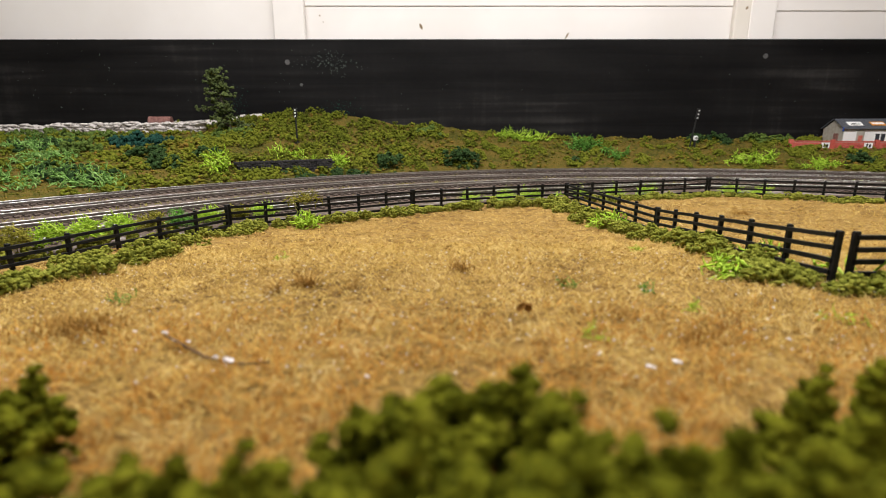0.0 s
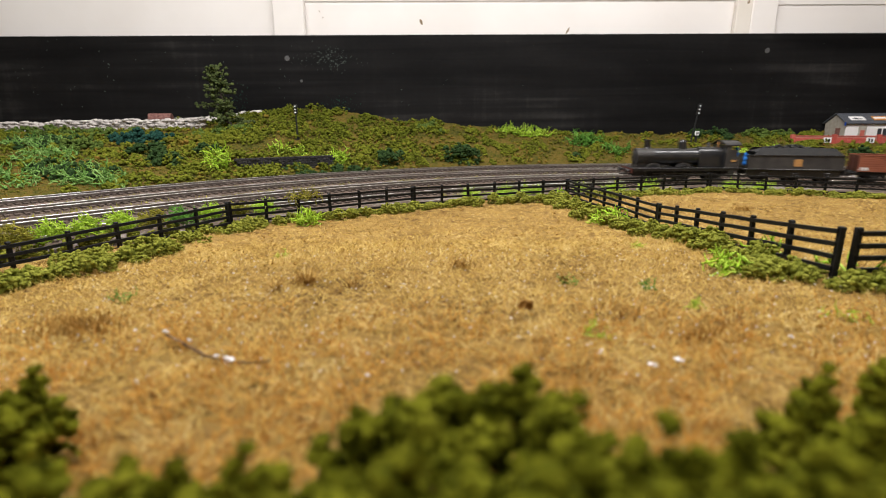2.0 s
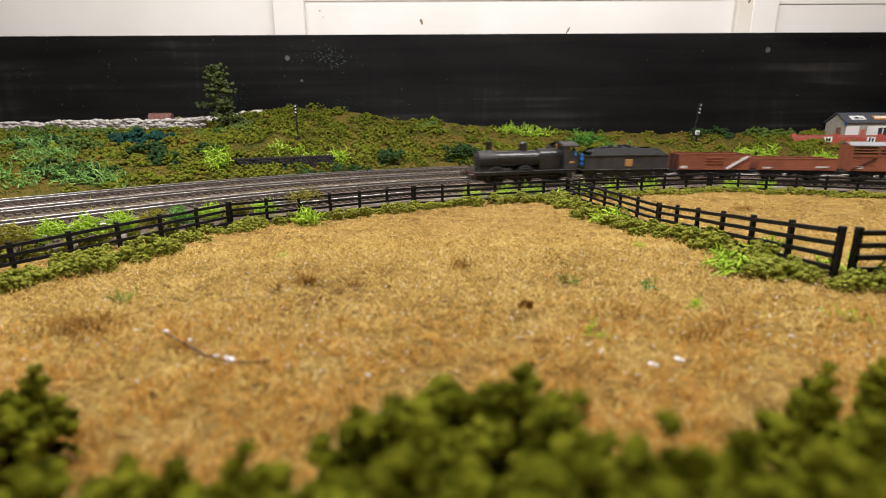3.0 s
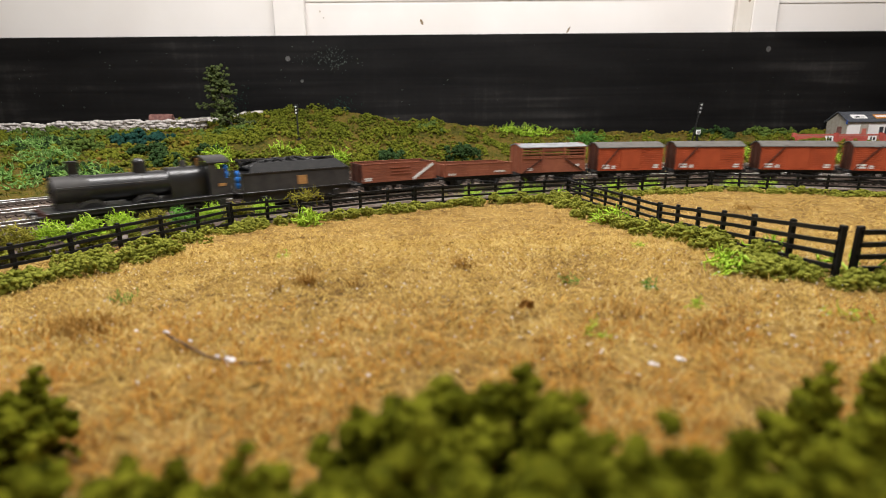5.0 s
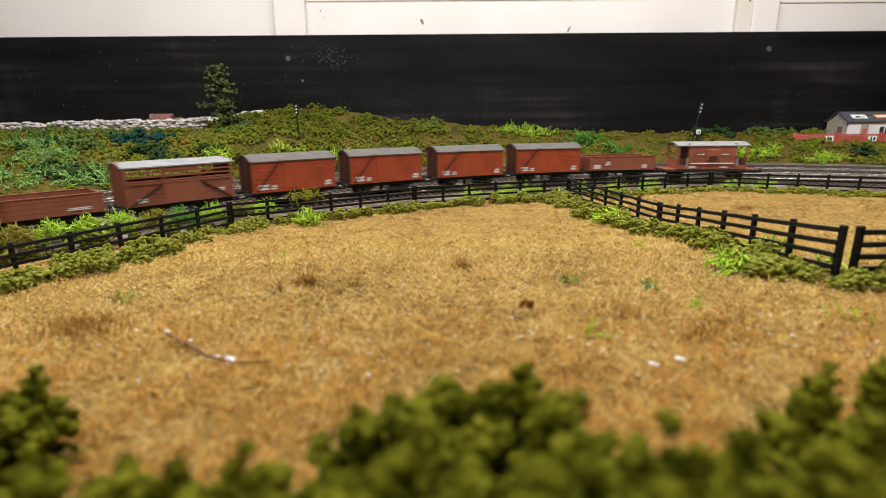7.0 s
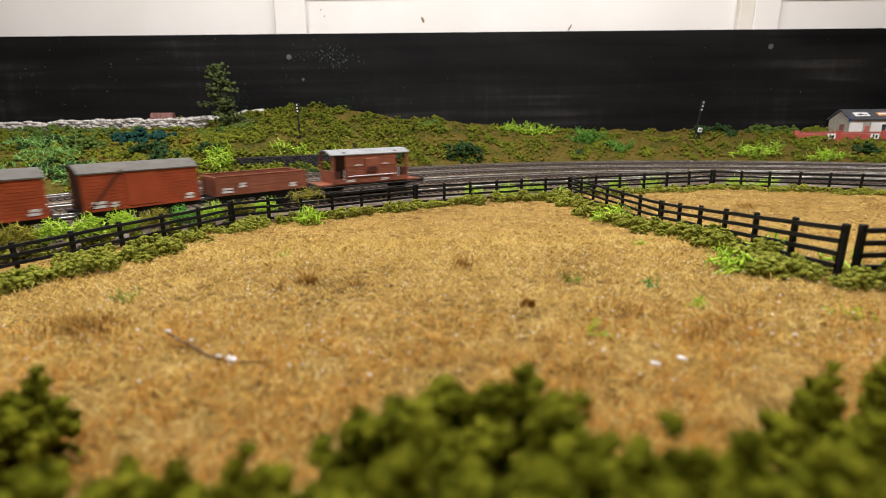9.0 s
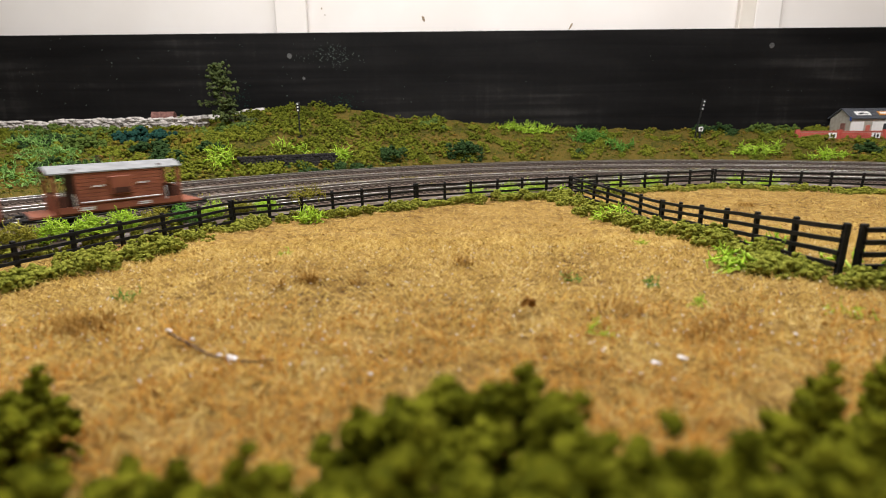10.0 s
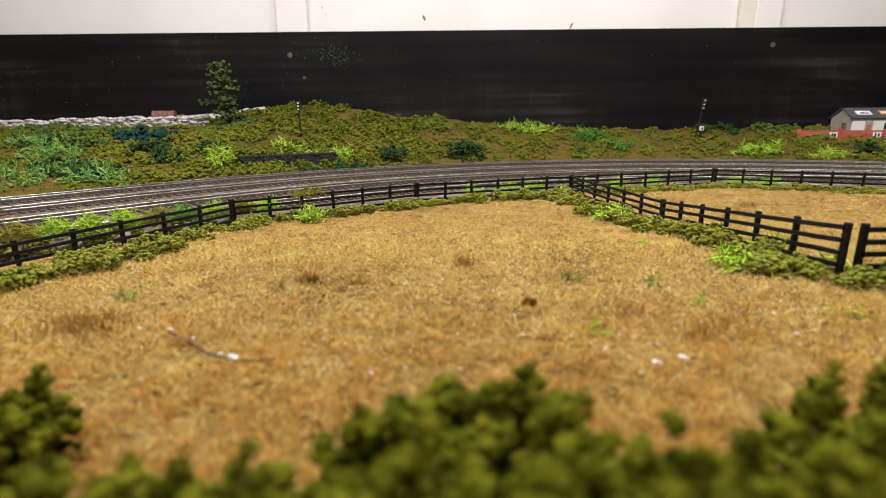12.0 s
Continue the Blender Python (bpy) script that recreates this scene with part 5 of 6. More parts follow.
def goods_van():
    L, w = 0.0700, 0.0160
    v = empty("goods_van", "red oxide covered goods van with grey roof on the train", "goods van", "goods vans")
    underframe(v, L, 0.040)
    z0, z1 = 0.0124, 0.0372
    planked_side(v, L, z0, z1, w - 0.0003, 12, M_RED)
    for e in (-1, 1):
        van_end(v, e, L, w - 0.0016, z0, z1, 0.0046, M_DARKRED)
    van_roof(v, L, w + 0.0004, z1, 0.0050, M_ROOF)
    for s in (-1, 1):
        f = s * (w - 0.0003)
        bm = bmesh.new()
        box(bm, -0.0105, 0.0105, min(f, f + s * 0.0006), max(f, f + s * 0.0006), z0 + 0.0014, z1 - 0.0012, bevel=0.0002)
        part("door", bm, M_RED, v)
        part("door_rail", boxes((-0.0130, 0.0110, min(f, f + s * 0.0010), max(f, f + s * 0.0010), z1 - 0.0012, z1 - 0.0004)), M_DARKRED, v)
        part("bottom_rail", boxes((-L / 2, L / 2, min(f, f + s * 0.0006), max(f, f + s * 0.0006), z0 - 0.0002, z0 + 0.0010)), M_RED, v)
        for e in (-1, 1):
            part("corner_plate", boxes((e * (L / 2) - 0.0014 if e > 0 else -L / 2, e * L / 2 if e > 0 else -L / 2 + 0.0014, min(f, f + s * 0.0004), max(f, f + s * 0.0004), z0 + 0.001, z1 - 0.0005)), M_RED, v)
        m = Matrix.Translation((0.0225, f + s * 0.0002, (z0 + z1) / 2)) @ Matrix.Rotation(radians(51), 4, "Y")
        bm = bmesh.new()
        box(bm, -0.0170, 0.0170, -0.0004, 0.0004, -0.0006, 0.0006, turn=m)
        part("brace", bm, M_DARKRED, v)
    letters(v, [(0.0270, z0 + 0.0042, 0.0082, 0.0046), (0.0185, z0 + 0.0036, 0.0045, 0.0034), (-0.0280, z0 + 0.0040, 0.0058, 0.0042)], w - 0.0001)
    return v


def open_wagon(L, z1, planks, mat, label, stripe=False, door=True, tags=()):
    w = 0.0158
    v = empty("open_wagon", label, "open wagon", "open wagons")
    underframe(v, L, 0.040)
    z0 = 0.0124
    planked_side(v, L, z0, z1, w, planks, mat)
    for e in (-1, 1):
        bm = bmesh.new()
        box(bm, e * (L / 2 - 0.0006) - 0.0006, e * (L / 2 - 0.0006) + 0.0006, -w + 0.0013, w - 0.0013, z0, z1 - 0.0001)
        for y in (-0.008, 0.008):
            box(bm, min(e * L / 2, e * (L / 2 + 0.001)), max(e * L / 2, e * (L / 2 + 0.001)), y - 0.001, y + 0.001, z0, z1 - 0.001)
        part("end", bm, M_DARKRED if stripe else mat, v)
    part("floor", boxes((-L / 2 + 0.0013, L / 2 - 0.0013, -w + 0.0013, w - 0.0013, z0, z0 + 0.0012)), M_UNDER, v)
    for s in (-1, 1):
        f = s * w
        for x in (-0.0115, 0.0115, -L / 2 + 0.0008, L / 2 - 0.0008):
            part("strap", boxes((x - 0.0006, x + 0.0006, min(f, f + s * 0.0005), max(f, f + s * 0.0005), z0, z1)), mat, v)
        if door:
            for k in range(3):
                zz = z0 + (z1 - z0) * (0.40 + 0.17 * k)
                part("door_bar", boxes((-0.0090, 0.0090, min(f, f + s * 0.0007), max(f, f + s * 0.0007), zz, zz + 0.0007)), mat, v)
        part("capping", boxes((-L / 2, L / 2, min(s * (w - 0.0014), s * (w + 0.0003)), max(s * (w - 0.0014), s * (w + 0.0003)), z1, z1 + 0.0005)), mat, v)
    if stripe:
        a, b = Vector((-L / 2 + 0.003, 0, z1 - 0.0022)), Vector((-L / 2 + 0.0225, 0, z0 + 0.0012))
        d = b - a
        m = Matrix.Translation(((a.x + b.x) / 2, w + 0.0007, (a.z + b.z) / 2)) @ Matrix.Rotation(-math.atan2(d.z, d.x), 4, "Y")
        bm = bmesh.new()
        box(bm, -d.length / 2, d.length / 2, -0.0003, 0.0003, -0.0012, 0.0012, turn=m)
        part("stripe", bm, M_LETTER, v, "white diagonal stripe")
    letters(v, tags, w + 0.0001)
    return v


def cattle_van():
    L, w = 0.0700, 0.0158
    v = empty("cattle_van", "brown slatted cattle van with pale grey roof on the train", "cattle van")
    underframe(v, L, 0.040)
    z0, zm, z1 = 0.0124, 0.0275, 0.0392
    planked_side(v, L, z0, zm, w, 6, M_BAUXITE)
    for s in (-1, 1):
        f = s * w
        for k in range(4):
            zz = zm + 0.0012 + k * 0.0029
            part("slat", boxes((-L / 2, L / 2, min(f, f - s * 0.0010), max(f, f - s * 0.0010), zz, zz + 0.0011)), M_BAUXITE, v)
        for x in (-L / 2 + 0.0008, -0.0115, 0.0115, L / 2 - 0.0008):
            part("upright", boxes((x - 0.0008, x + 0.0008, min(f, f + s * 0.0006), max(f, f + s * 0.0006), z0, z1)), M_BAUXITE, v)
        part("door", boxes((-0.0106, 0.0106, min(f, f + s * 0.0004), max(f, f + s * 0.0004), z0 + 0.0005, zm - 0.0005)), M_BAUXITE, v)
        part("door_panel", boxes((-0.0106, 0.0106, min(f, f - s * 0.0012), max(f, f - s * 0.0012), z1 - 0.0042, z1 - 0.0002)), M_BAUXITE, v)
        part("top_rail", boxes((-L / 2, L / 2, min(f, f + s * 0.0006), max(f, f + s * 0.0006), zm - 0.0004, zm + 0.0008)), M_BAUXITE, v)
        for e in (-1, 1):
            m = Matrix.Translation((e * 0.0225, f + s * 0.0003, (z0 + zm) / 2)) @ Matrix.Rotation(radians(e * 34), 4, "Y")
            bm = bmesh.new()
            box(bm, -0.0125, 0.0125, -0.0004, 0.0004, -0.0006, 0.0006, turn=m)
            part("brace", bm, M_DARKRED, v)
    for e in (-1, 1):
        van_end(v, e, L, w - 0.0014, z0, z1, 0.0040, M_BAUXITE)
    van_roof(v, L, w + 0.0006, z1, 0.0032, M_ROOF_PALE)
    letters(v, [(0.026, z0 + 0.004, 0.006, 0.0030), (-0.026, z0 + 0.007, 0.005, 0.0026)], w + 0.0001)
    return v


def brake_van():
    L, w = 0.0960, 0.0160
    v = empty("brake_van", "brown goods brake van with pale roof and open verandas", "brake van")
    underframe(v, L, 0.0620, False)
    z0, z1 = 0.0124, 0.0380
    B = 0.0480
    planked_side(v, B, z0, z1, w, 11, M_BAUXITE, "cabin_side")
    for e in (-1, 1):
        part("cabin_end", boxes((e * B / 2 - 0.0006, e * B / 2 + 0.0006, -w + 0.0013, w - 0.0013, z0, z1 + 0.002)), M_DARKRED, v)
        part("veranda_end", boxes((e * 0.0345 - 0.0006, e * 0.0345 + 0.0006, -w + 0.0003, w - 0.0003, z0, z0 + 0.0110)), M_BAUXITE, v)
        for s in (-1, 1):
            part("veranda_post", boxes((e * 0.0345 - 0.0010, e * 0.0345 + 0.0010, s * (w - 0.001) - 0.0009, s * (w - 0.001) + 0.0009, z0, z1)), M_BAUXITE, v)
            part("veranda_side", boxes((min(e * 0.0290, e * 0.0345), max(e * 0.0290, e * 0.0345), s * (w - 0.0006) - 0.0005, s * (w - 0.0006) + 0.0005, z0, z0 + 0.0110)), M_DARKRED, v)
            part("handrail", rods(((e * 0.0256, s * (w + 0.0004), z0 + 0.003), (e * 0.0256, s * (w + 0.0004), z0 + 0.012), 0.0004, 0.0004, 6)), M_LETTER, v)
    part("floor", boxes((-L / 2, L / 2, -w + 0.0005, w - 0.0005, z0 - 0.0012, z0)), M_BAUXITE, v)
    van_roof(v, 0.0710, w + 0.0006, z1, 0.0036, M_ROOF_PALE, 0.0015)
    for s in (-1, 1):
        f = s * w
        part("footboard", boxes((-0.046, 0.046, min(f + s * 0.0002, f + s * 0.0030), max(f + s * 0.0002, f + s * 0.0030), 0.0060, 0.0068), bevel=0.0002), M_UNDER, v)
        part("upper_footboard", boxes((-0.046, 0.046, min(f - s * 0.001, f + s * 0.0020), max(f - s * 0.001, f + s * 0.0020), 0.0098, 0.0106), bevel=0.0002), M_UNDER, v)
        part("lower_panel", boxes((-0.034, 0.034, min(f - s * 0.0008, f + s * 0.0003), max(f - s * 0.0008, f + s * 0.0003), z0, z0 + 0.0042)), M_BAUXITE, v)
        part("step_rail", rods(((-0.022, f + s * 0.0009, z0 + 0.0062), (0.022, f + s * 0.0009, z0 + 0.0062), 0.0005, 0.0005, 6)), M_LETTER, v, "white handrail")
        duck = part("lookout", boxes((-0.0060, 0.0060, min(f, f + s * 0.0016), max(f, f + s * 0.0016), z0 + 0.0095, z1 - 0.0040), bevel=0.0004), M_BAUXITE, v)
        part("panel", boxes((-0.0045, 0.0045, min(f, f + s * 0.0019), max(f, f + s * 0.0019), z0 + 0.0105, z0 + 0.0140)), M_DARKRED, duck)
    letters(v, [(0.0125, z0 + 0.0160, 0.0070, 0.0012), (-0.0125, z0 + 0.0160, 0.0070, 0.0012), (0.020, z0 + 0.0022, 0.008, 0.0022), (-0.012, z0 + 0.0022, 0.008, 0.0022)], w + 0.0003)
    part("chimney", rods(((0.006, -0.004, z1 + 0.002), (0.006, -0.004, z1 + 0.0085), 0.0012, 0.0012, 8)), M_UNDER, v)
    return v


def locomotive():
    v = empty("steam_locomotive", "weathered black six-wheeled steam locomotive heading the train", "locomotive")
    w, F = 0.0165, 0.0146
    x0, x1 = -0.0525, 0.0575
    part("footplate", boxes((x0, x1, -w, w, F - 0.0008, F + 0.0004), bevel=0.0002), M_LOCO, v)
    for s in (-1, 1):
        part("valance", boxes((x0 + 0.001, x1 - 0.002, s * (w - 0.0012) - 0.0004, s * (w - 0.0012) + 0.0004, F - 0.0030, F - 0.0008)), M_LOCO_DUSTY, v)
        part("frame", boxes((x0 + 0.004, x1 - 0.003, s * 0.0058 - 0.0006, s * 0.0058 + 0.0006, 0.0055, F - 0.0008)), M_LOCO_DUSTY, v)
        part("step", boxes((-0.047, -0.041, s * (w - 0.001) - 0.0006, s * (w - 0.001) + 0.0006, 0.0050, F - 0.003)), M_LOCO, v)
        part("buffer", rods(((x1, s * 0.0113, 0.0120), (x1 + 0.0045, s * 0.0113, 0.0120), 0.0014, 0.0012, 10), ((x1 + 0.0045, s * 0.0113, 0.0120), (x1 + 0.0056, s * 0.0113, 0.0120), 0.0028, 0.0028, 14)), M_LOCO, v)
        bm = bmesh.new()
        for k in range(13):
            a, b = math.pi * k / 13, math.pi * (k + 1) / 13
            for r0, r1 in ((0.0072, 0.0080),):
                q = [bm.verts.new((0.004 + r * math.cos(c), yy, F - 0.0012 + 0.5 * r * math.sin(c))) for yy in (s * (w - 0.0005), s * 0.0105) for r, c in ((r1, a), (r1, b), (r0, b), (r0, a))]
                for face in ((0, 1, 2, 3), (7, 6, 5, 4), (0, 4, 5, 1), (2, 6, 7, 3)):
                    bm.faces.new([q[j] for j in face])
        part("splasher", bm, M_LOCO, v)
        part("connecting_rod", boxes((-0.032, 0.034, s * 0.0112 - 0.0004, s * 0.0112 + 0.0004, 0.0078, 0.0092)), M_TYRE, v)
    part("buffer_beam", boxes((x1 - 0.0004, x1 + 0.0008, -w, w, F - 0.0052, F + 0.0002), bevel=0.0002), M_BUFFER, v, "dull red buffer beam")
    part("coupling", boxes((x1, x1 + 0.008, -0.002, 0.002, 0.0075, 0.0085)), M_UNDER, v)
    bz, br = 0.0262, 0.0092
    part("boiler", rods(((-0.014, 0, bz), (0.034, 0, bz), br, br, 40)), M_LOCO, v, smooth_faces=True)
    part("smokebox", rods(((0.034, 0, bz), (0.0508, 0, bz), br + 0.0005, br + 0.0005, 40)), M_LOCO_DUSTY, v, smooth_faces=True)
    part("smokebox_door", rods(((0.0508, 0, bz), (0.0523, 0, bz), br * 0.86, br * 0.55, 28), ((0.0523, 0, bz), (0.0533, 0, bz), 0.0012, 0.0008, 8)), M_LOCO, v)
    part("saddle", boxes((0.040, 0.0508, -0.0070, 0.0070, F, bz - 0.004), bevel=0.0006), M_LOCO_DUSTY, v)
    for x in (0.0335, 0.018, 0.003, -0.0135):
        part("boiler_band", rods(((x - 0.0005, 0, bz), (x + 0.0005, 0, bz), br + 0.00025, br + 0.00025, 32)), M_LOCO_DUSTY, v)
    bm = bmesh.new()
    n = 16
    prof = [(-0.0098, F), (0.0098, F)] + [(0.0098 * math.cos(math.pi * k / n) ** 1 if True else 0, bz + 0.0108 * math.sin(math.pi * k / n) ** 0.8) for k in range(n + 1)]
    a = [bm.verts.new((-0.037, p[0], p[1])) for p in prof]
    c = [bm.verts.new((-0.013, p[0], p[1])) for p in prof]
    bm.faces.new(a)
    bm.faces.new(list(reversed(c)))
    for k in range(len(prof)):
        m = (k + 1) % len(prof)
        bm.faces.new((a[k], a[m], c[m], c[k]))
    bmesh.ops.recalc_face_normals(bm, faces=bm.faces)
    part("firebox", bm, M_LOCO, v, smooth_faces=True)
    part("chimney", rods(((0.0385, 0, bz + br - 0.0010), (0.0385, 0, bz + br + 0.0018), 0.0042, 0.0028, 18), ((0.0385, 0, bz + br + 0.0018), (0.0385, 0, 0.0436), 0.0031, 0.0029, 18), ((0.0385, 0, 0.0436), (0.0385, 0, 0.0450), 0.0038, 0.0037, 18)), M_LOCO, v)
    bm = rods(((0.0020, 0, bz + br - 0.001), (0.0020, 0, 0.0412), 0.0044, 0.0040, 18))
    r = bmesh.ops.create_uvsphere(bm, u_segments=18, v_segments=8, radius=0.0041)
    bmesh.ops.transform(bm, matrix=Matrix.Translation((0.0020, 0, 0.0410)), verts=r["verts"])
    part("dome", bm, M_LOCO, v, smooth_faces=True)
    part("safety_valve", rods(((-0.0255, 0, bz + 0.0100), (-0.0255, 0, 0.0415), 0.0026, 0.0016, 12)), M_LOCO_DUSTY, v)
    part("whistle", rods(((-0.034, 0.003, bz + 0.009), (-0.034, 0.003, 0.0425), 0.0006, 0.0008, 8)), M_GOLD, v)
    for s in (-1, 1):
        part("handrail", rods(((-0.012, s * (br + 0.0012), bz + 0.0030), (0.0500, s * (br + 0.0012), bz + 0.0030), 0.00035, 0.00035, 6)), M_LOCO_DUSTY, v)
        bm = boxes((-0.0480, -0.0370, s * (w - 0.0009) - 0.0005, s * (w - 0.0009) + 0.0005, F, 0.0345), (-0.0515, -0.0480, s * (w - 0.0009) - 0.0005, s * (w - 0.0009) + 0.0005, F, 0.0270), (-0.0420, -0.0370, s * (w - 0.0009) - 0.0005, s * (w - 0.0009) + 0.0005, 0.0345, 0.0395))
        part("cab_side", bm, M_LOCO_DUSTY, v)
    part("cab_front", boxes((-0.0380, -0.0370, -w + 0.0015, w - 0.0015, F, 0.0395)), M_LOCO, v)
    van = bmesh.new()
    n = 14
    o, q = [], []
    for x in (-0.0520, -0.0355):
        o.append([van.verts.new((x, -0.0166 + 0.0332 * k / n, 0.0395 + 0.0046 * (1 - (2 * k / n - 1) ** 2))) for k in range(n + 1)])
        q.append([van.verts.new((x, -0.0166 + 0.0332 * k / n, 0.0386 + 0.0046 * (1 - (2 * k / n - 1) ** 2))) for k in range(n + 1)])
    for k in range(n):
        van.faces.new((o[0][k], o[1][k], o[1][k + 1], o[0][k + 1]))
        van.faces.new((q[0][k], q[0][k + 1], q[1][k + 1], q[1][k]))
        van.faces.new((o[0][k], o[0][k + 1], q[0][k + 1], q[0][k]))
        van.faces.new((o[1][k + 1], o[1][k], q[1][k], q[1][k + 1]))
    van.faces.new((o[0][0], q[0][0], q[1][0], o[1][0]))
    van.faces.new((o[1][n], q[1][n], q[0][n], o[0][n]))
    part("cab_roof", van, M_LOCO, v)
    part("numberplate", boxes((-0.0475, -0.0425, w - 0.0003, w, F + 0.0068, F + 0.0090)), M_GOLD, v, "dull gold number plate bars")
    bm = bmesh.new()
    for z, r, sy in ((0.0210, 0.0024, 1.0), (0.0255, 0.0026, 1.1), (0.0300, 0.0020, 1.0)):
        u = bmesh.ops.create_icosphere(bm, subdivisions=2, radius=1.0)
        bmesh.ops.transform(bm, matrix=Matrix.Translation((-0.0500, 0.0105, z + 0.004)) @ Matrix.Diagonal((r, r * sy, 0.0034, 1)), verts=u["verts"])
    part("crew_figure", bm, M_CREW, v, "plain bright blue model crew figure")
    for x in (0.0330, 0.0020, -0.0300):
        wheelset(v, x, 0.0100, 12)
    return v


def tender():
    v = empty("tender", "black coal tender with sloped sides behind the locomotive", "tender")
    w, F = 0.0165, 0.0140
    x0, x1 = -0.0430, 0.0475
    part("footplate", boxes((x0, x1, -w, w, F - 0.0010, F), bevel=0.0002), M_LOCO, v)
    for s in (-1, 1):
        part("frame", boxes((x0 + 0.002, x1 - 0.002, s * 0.0135 - 0.0006, s * 0.0135 + 0.0006, 0.0058, F - 0.001)), M_LOCO, v)
        part("tank_side", boxes((x0 + 0.001, x1 - 0.003, s * (w - 0.0010) - 0.0005, s * (w - 0.0010) + 0.0005, F, 0.0282)), M_LOCO_DUSTY, v)
        part("beading", boxes((x0 + 0.001, x1 - 0.003, s * (w - 0.0006) - 0.0006, s * (w - 0.0006) + 0.0006, 0.0280, 0.0290)), M_LOCO, v)
        bm = bmesh.new()
        q = [bm.verts.new(c) for c in ((x0 + 0.002, s * (w - 0.0012), 0.0290), (x1 - 0.008, s * (w - 0.0012), 0.0290), (x1 - 0.014, s * (w - 0.0052), 0.0362), (x0 + 0.010, s * (w - 0.0052), 0.0362))]
        p = [bm.verts.new((c.co.x, c.co.y - s * 0.0008, c.co.z)) for c in q]
        bm.faces.new(q)
        bm.faces.new(list(reversed(p)))
        for k in range(4):
            bm.faces.new((q[k], q[(k + 1) % 4], p[(k + 1) % 4], p[k]))
        bmesh.ops.recalc_face_normals(bm, faces=bm.faces)
        part("coal_fender", bm, M_UNDER, v)
        for x in (-0.029, 0.0, 0.029):
            part("axlebox", boxes((x - 0.0025, x + 0.0025, s * 0.0148 - 0.0012, s * 0.0148 + 0.0012, 0.0055, 0.0100), bevel=0.0004), M_LOCO, v)
    for x, n in ((x0 + 0.0010, "tank_end"), (x1 - 0.0040, "tank_front")):
        part(n, boxes((x, x + 0.0010, -w + 0.0016, w - 0.0016, F, 0.0290)), M_LOCO, v)
    part("tank_top", boxes((x0 + 0.0020, x1 - 0.0040, -w + 0.0016, w - 0.0016, 0.0270, 0.0280)), M_LOCO, v)
    rng = np.random.default_rng(31)
    n = 420
    cx_ = rng.uniform(x0 + 0.012, x1 - 0.010, n)
    cy_ = rng.uniform(-0.0108, 0.0108, n)
    cz_ = 0.0300 + 0.0085 * np.clip(1 - ((cx_ - 0.006) / 0.036) ** 2, 0, 1) * (1 - (cy_ / 0.014) ** 2) * rng.uniform(0.7, 1.1, n)
    coal = lumps("coal", np.stack([cx_, cy_, cz_], 1), rng.uniform(0.0007, 0.0017, n), M_COAL, 1, 33, 0.9)
    coal.parent = v
    tagged(coal, "black lump coal load", kind="stuff")
    crest = part("emblem", boxes((-0.0045, 0.0030, w - 0.0006, w - 0.0001, F + 0.0030, F + 0.0105), bevel=0.0002), M_GOLD, v, "small worn gold crest")
    part("buffer_beam", boxes((x0 - 0.0008, x0 + 0.0004, -w, w, F - 0.0050, F)), M_LOCO, v)
    for s in (-1, 1):
        part("buffer", rods(((x0, s * 0.0113, 0.0112), (x0 - 0.0045, s * 0.0113, 0.0112), 0.0014, 0.0012, 10), ((x0 - 0.0045, s * 0.0113, 0.0112), (x0 - 0.0056, s * 0.0113, 0.0112), 0.0027, 0.0027, 14)), M_LOCO, v)
    bm = bmesh.new()
    for z, r in ((0.0200, 0.0022), (0.0245, 0.0024), (0.0285, 0.0017)):
        u = bmesh.ops.create_icosphere(bm, subdivisions=2, radius=1.0)
        bmesh.ops.transform(bm, matrix=Matrix.Translation((x1 - 0.0005, 0.0125, z)) @ Matrix.Diagonal((r * 0.8, r, 0.0032, 1)), verts=u["verts"])
    part("crew_figure", bm, M_CREW, v, "plain bright blue model crew figure")
    for x in (-0.029, 0.0, 0.029):
        wheelset(v, x, 0.0080, 10)
    return v


def lengthen(v, k):
    """Draw a vehicle's bodywork out along its length; its wheels only move apart."""
    wheels = {hub for hub, _, _ in SPIN}
    for ob in v.children_recursive:
        if ob.type == "MESH" and ob.parent not in wheels:
            ob.data.transform(Matrix.Diagonal((k, 1, 1, 1)))
    for j, (hub, place, radius) in enumerate(SPIN):
        if hub.parent == v:
            SPIN[j] = (hub, Vector((place.x * k, place.y, place.z)), radius)
    return v


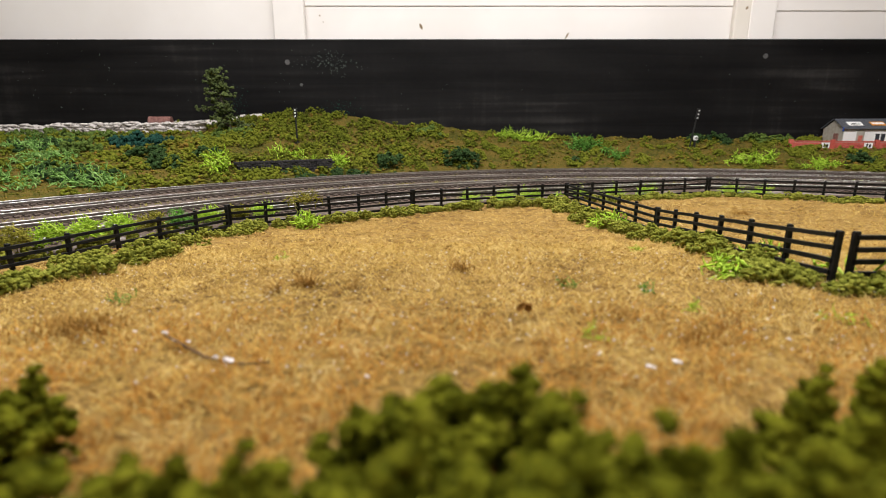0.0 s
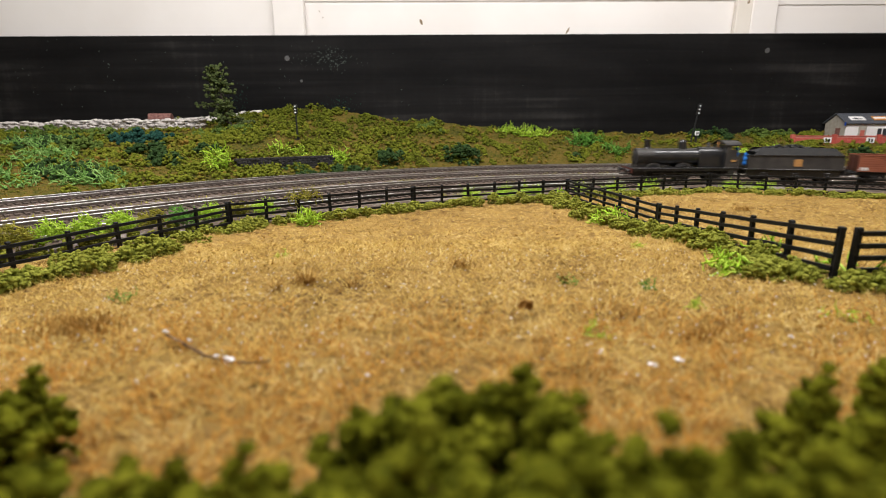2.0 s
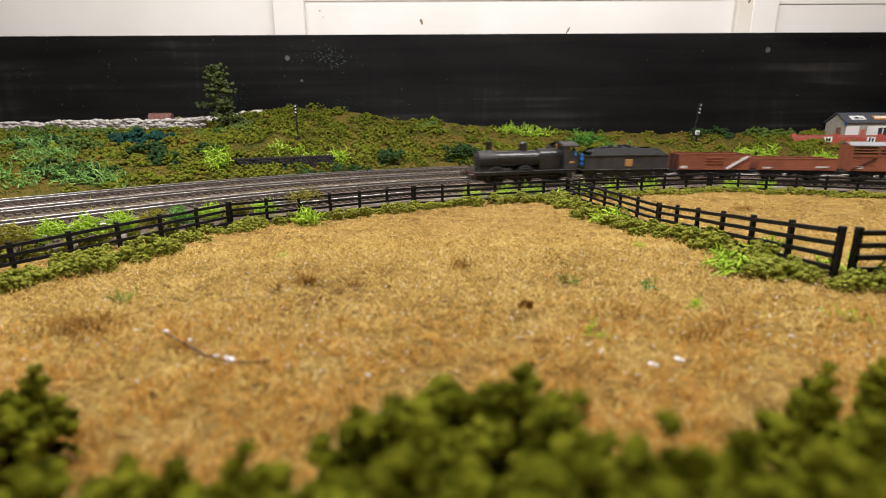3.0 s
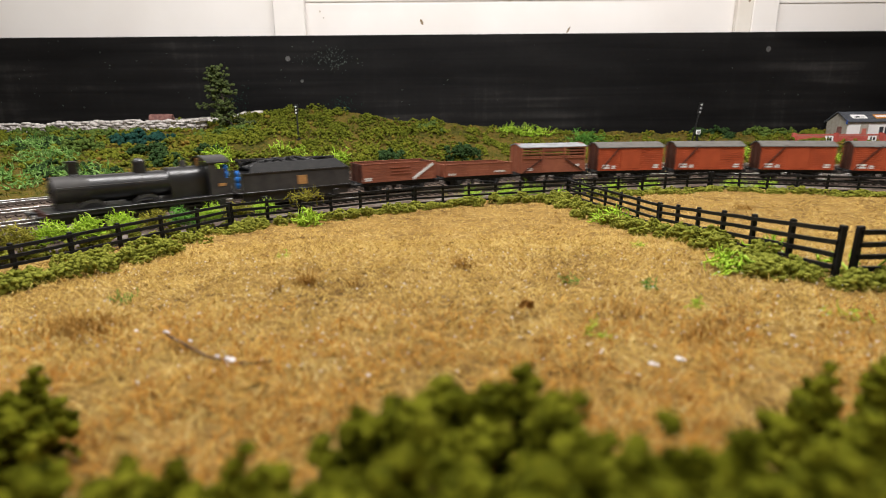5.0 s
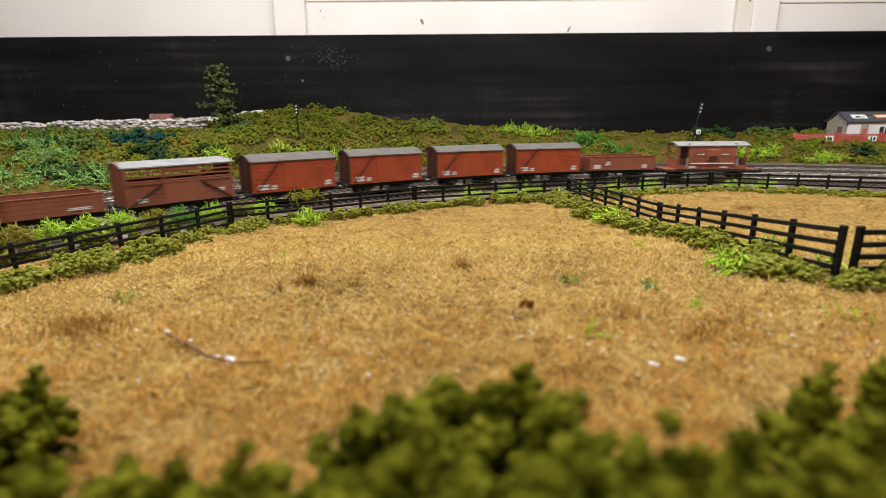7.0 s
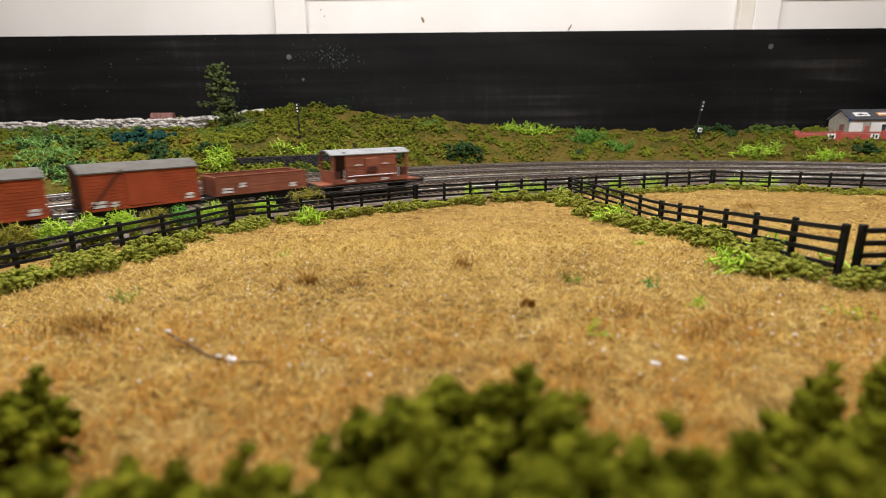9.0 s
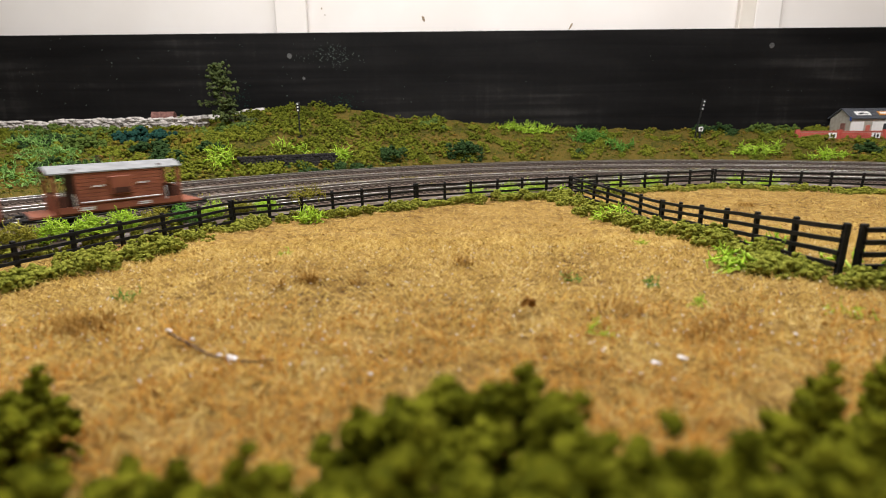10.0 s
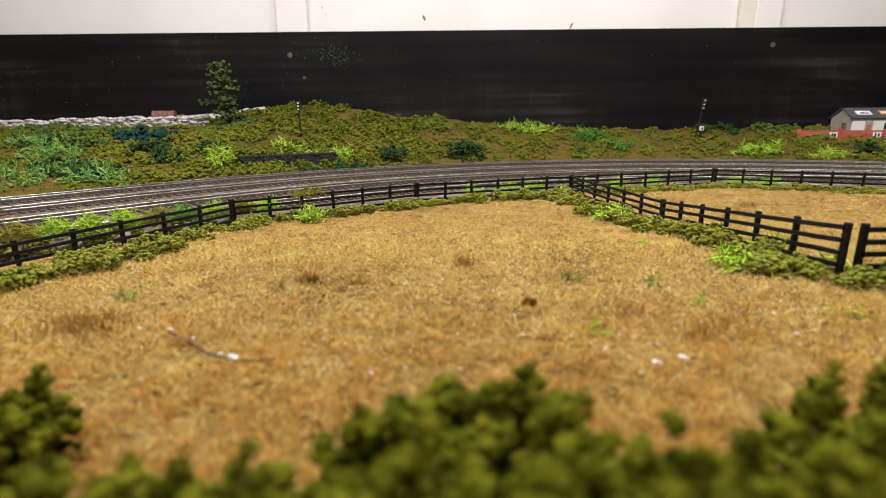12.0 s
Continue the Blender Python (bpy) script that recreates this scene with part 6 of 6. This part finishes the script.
# degrees of arc ahead of the last goods van
TRAIN.append((lengthen(locomotive(), 1.073), 68.14))
TRAIN.append((lengthen(tender(), 1.09), 57.69))
TRAIN.append((lengthen(open_wagon(0.0680, 0.0292, 7, M_BAUXITE, "brown open wagon with a white diagonal stripe", True, True, [(0.030, 0.0155, 0.008, 0.003)]), 1.12), 48.77))
TRAIN.append((lengthen(open_wagon(0.0710, 0.0246, 4, M_BAUXITE, "low brown open wagon with white lettering", False, False, [(-0.022, 0.0160, 0.012, 0.0018), (0.028, 0.0150, 0.008, 0.0018)]), 1.065), 40.84))
TRAIN.append((lengthen(cattle_van(), 1.055), 32.92))
TRAIN.append((lengthen(goods_van(), 1.035), 24.69))
TRAIN.append((lengthen(goods_van(), 1.035), 16.57))
TRAIN.append((lengthen(goods_van(), 1.035), 8.20))
TRAIN.append((lengthen(goods_van(), 1.035), 0.0))
TRAIN.append((lengthen(open_wagon(0.0730, 0.0270, 5, M_BAUXITE, "dull brown open wagon with white lettering", False, False, [(0.028, 0.0165, 0.008, 0.0040), (0.0165, 0.0198, 0.0055, 0.0038), (-0.024, 0.0165, 0.0055, 0.0036)]), 1.035), -7.92))
TRAIN.append((lengthen(brake_van(), 1.055), -17.13))

for t, r in zip(LINES, TRACKS):
    sleepers(t, r, -36 if r > R1 else -34, 66)

def run_at(t):
    """The last goods van's place along the line at t seconds, in degrees of arc: it gathers speed a little."""
    return -105.312 + 19.6227 * t - 0.872067 * t ** 2 + 0.0924332 * t ** 3 - 0.00282276 * t ** 4


def motions():
    times = [k / 10 for k in range(121)]
    for ob, ahead in TRAIN:
        rows = []
        for t in times:
            x, y, h = on_track(R1, run_at(t) + ahead)
            rows.append((t, pose(x, y, TZ, 0, 0, h)))
        walk(ob, rows)
    ticks = [k / 30 for k in range(361)]
    for ob, place, radius in SPIN:
        rows = []
        for t in ticks:
            turn = math.degrees(radians(run_at(t)) * R1 / radius)
            rows.append((t, Matrix.Translation(place) @ Matrix.Rotation(radians(turn), 4, "Y")))
        walk(ob, rows)


motions()
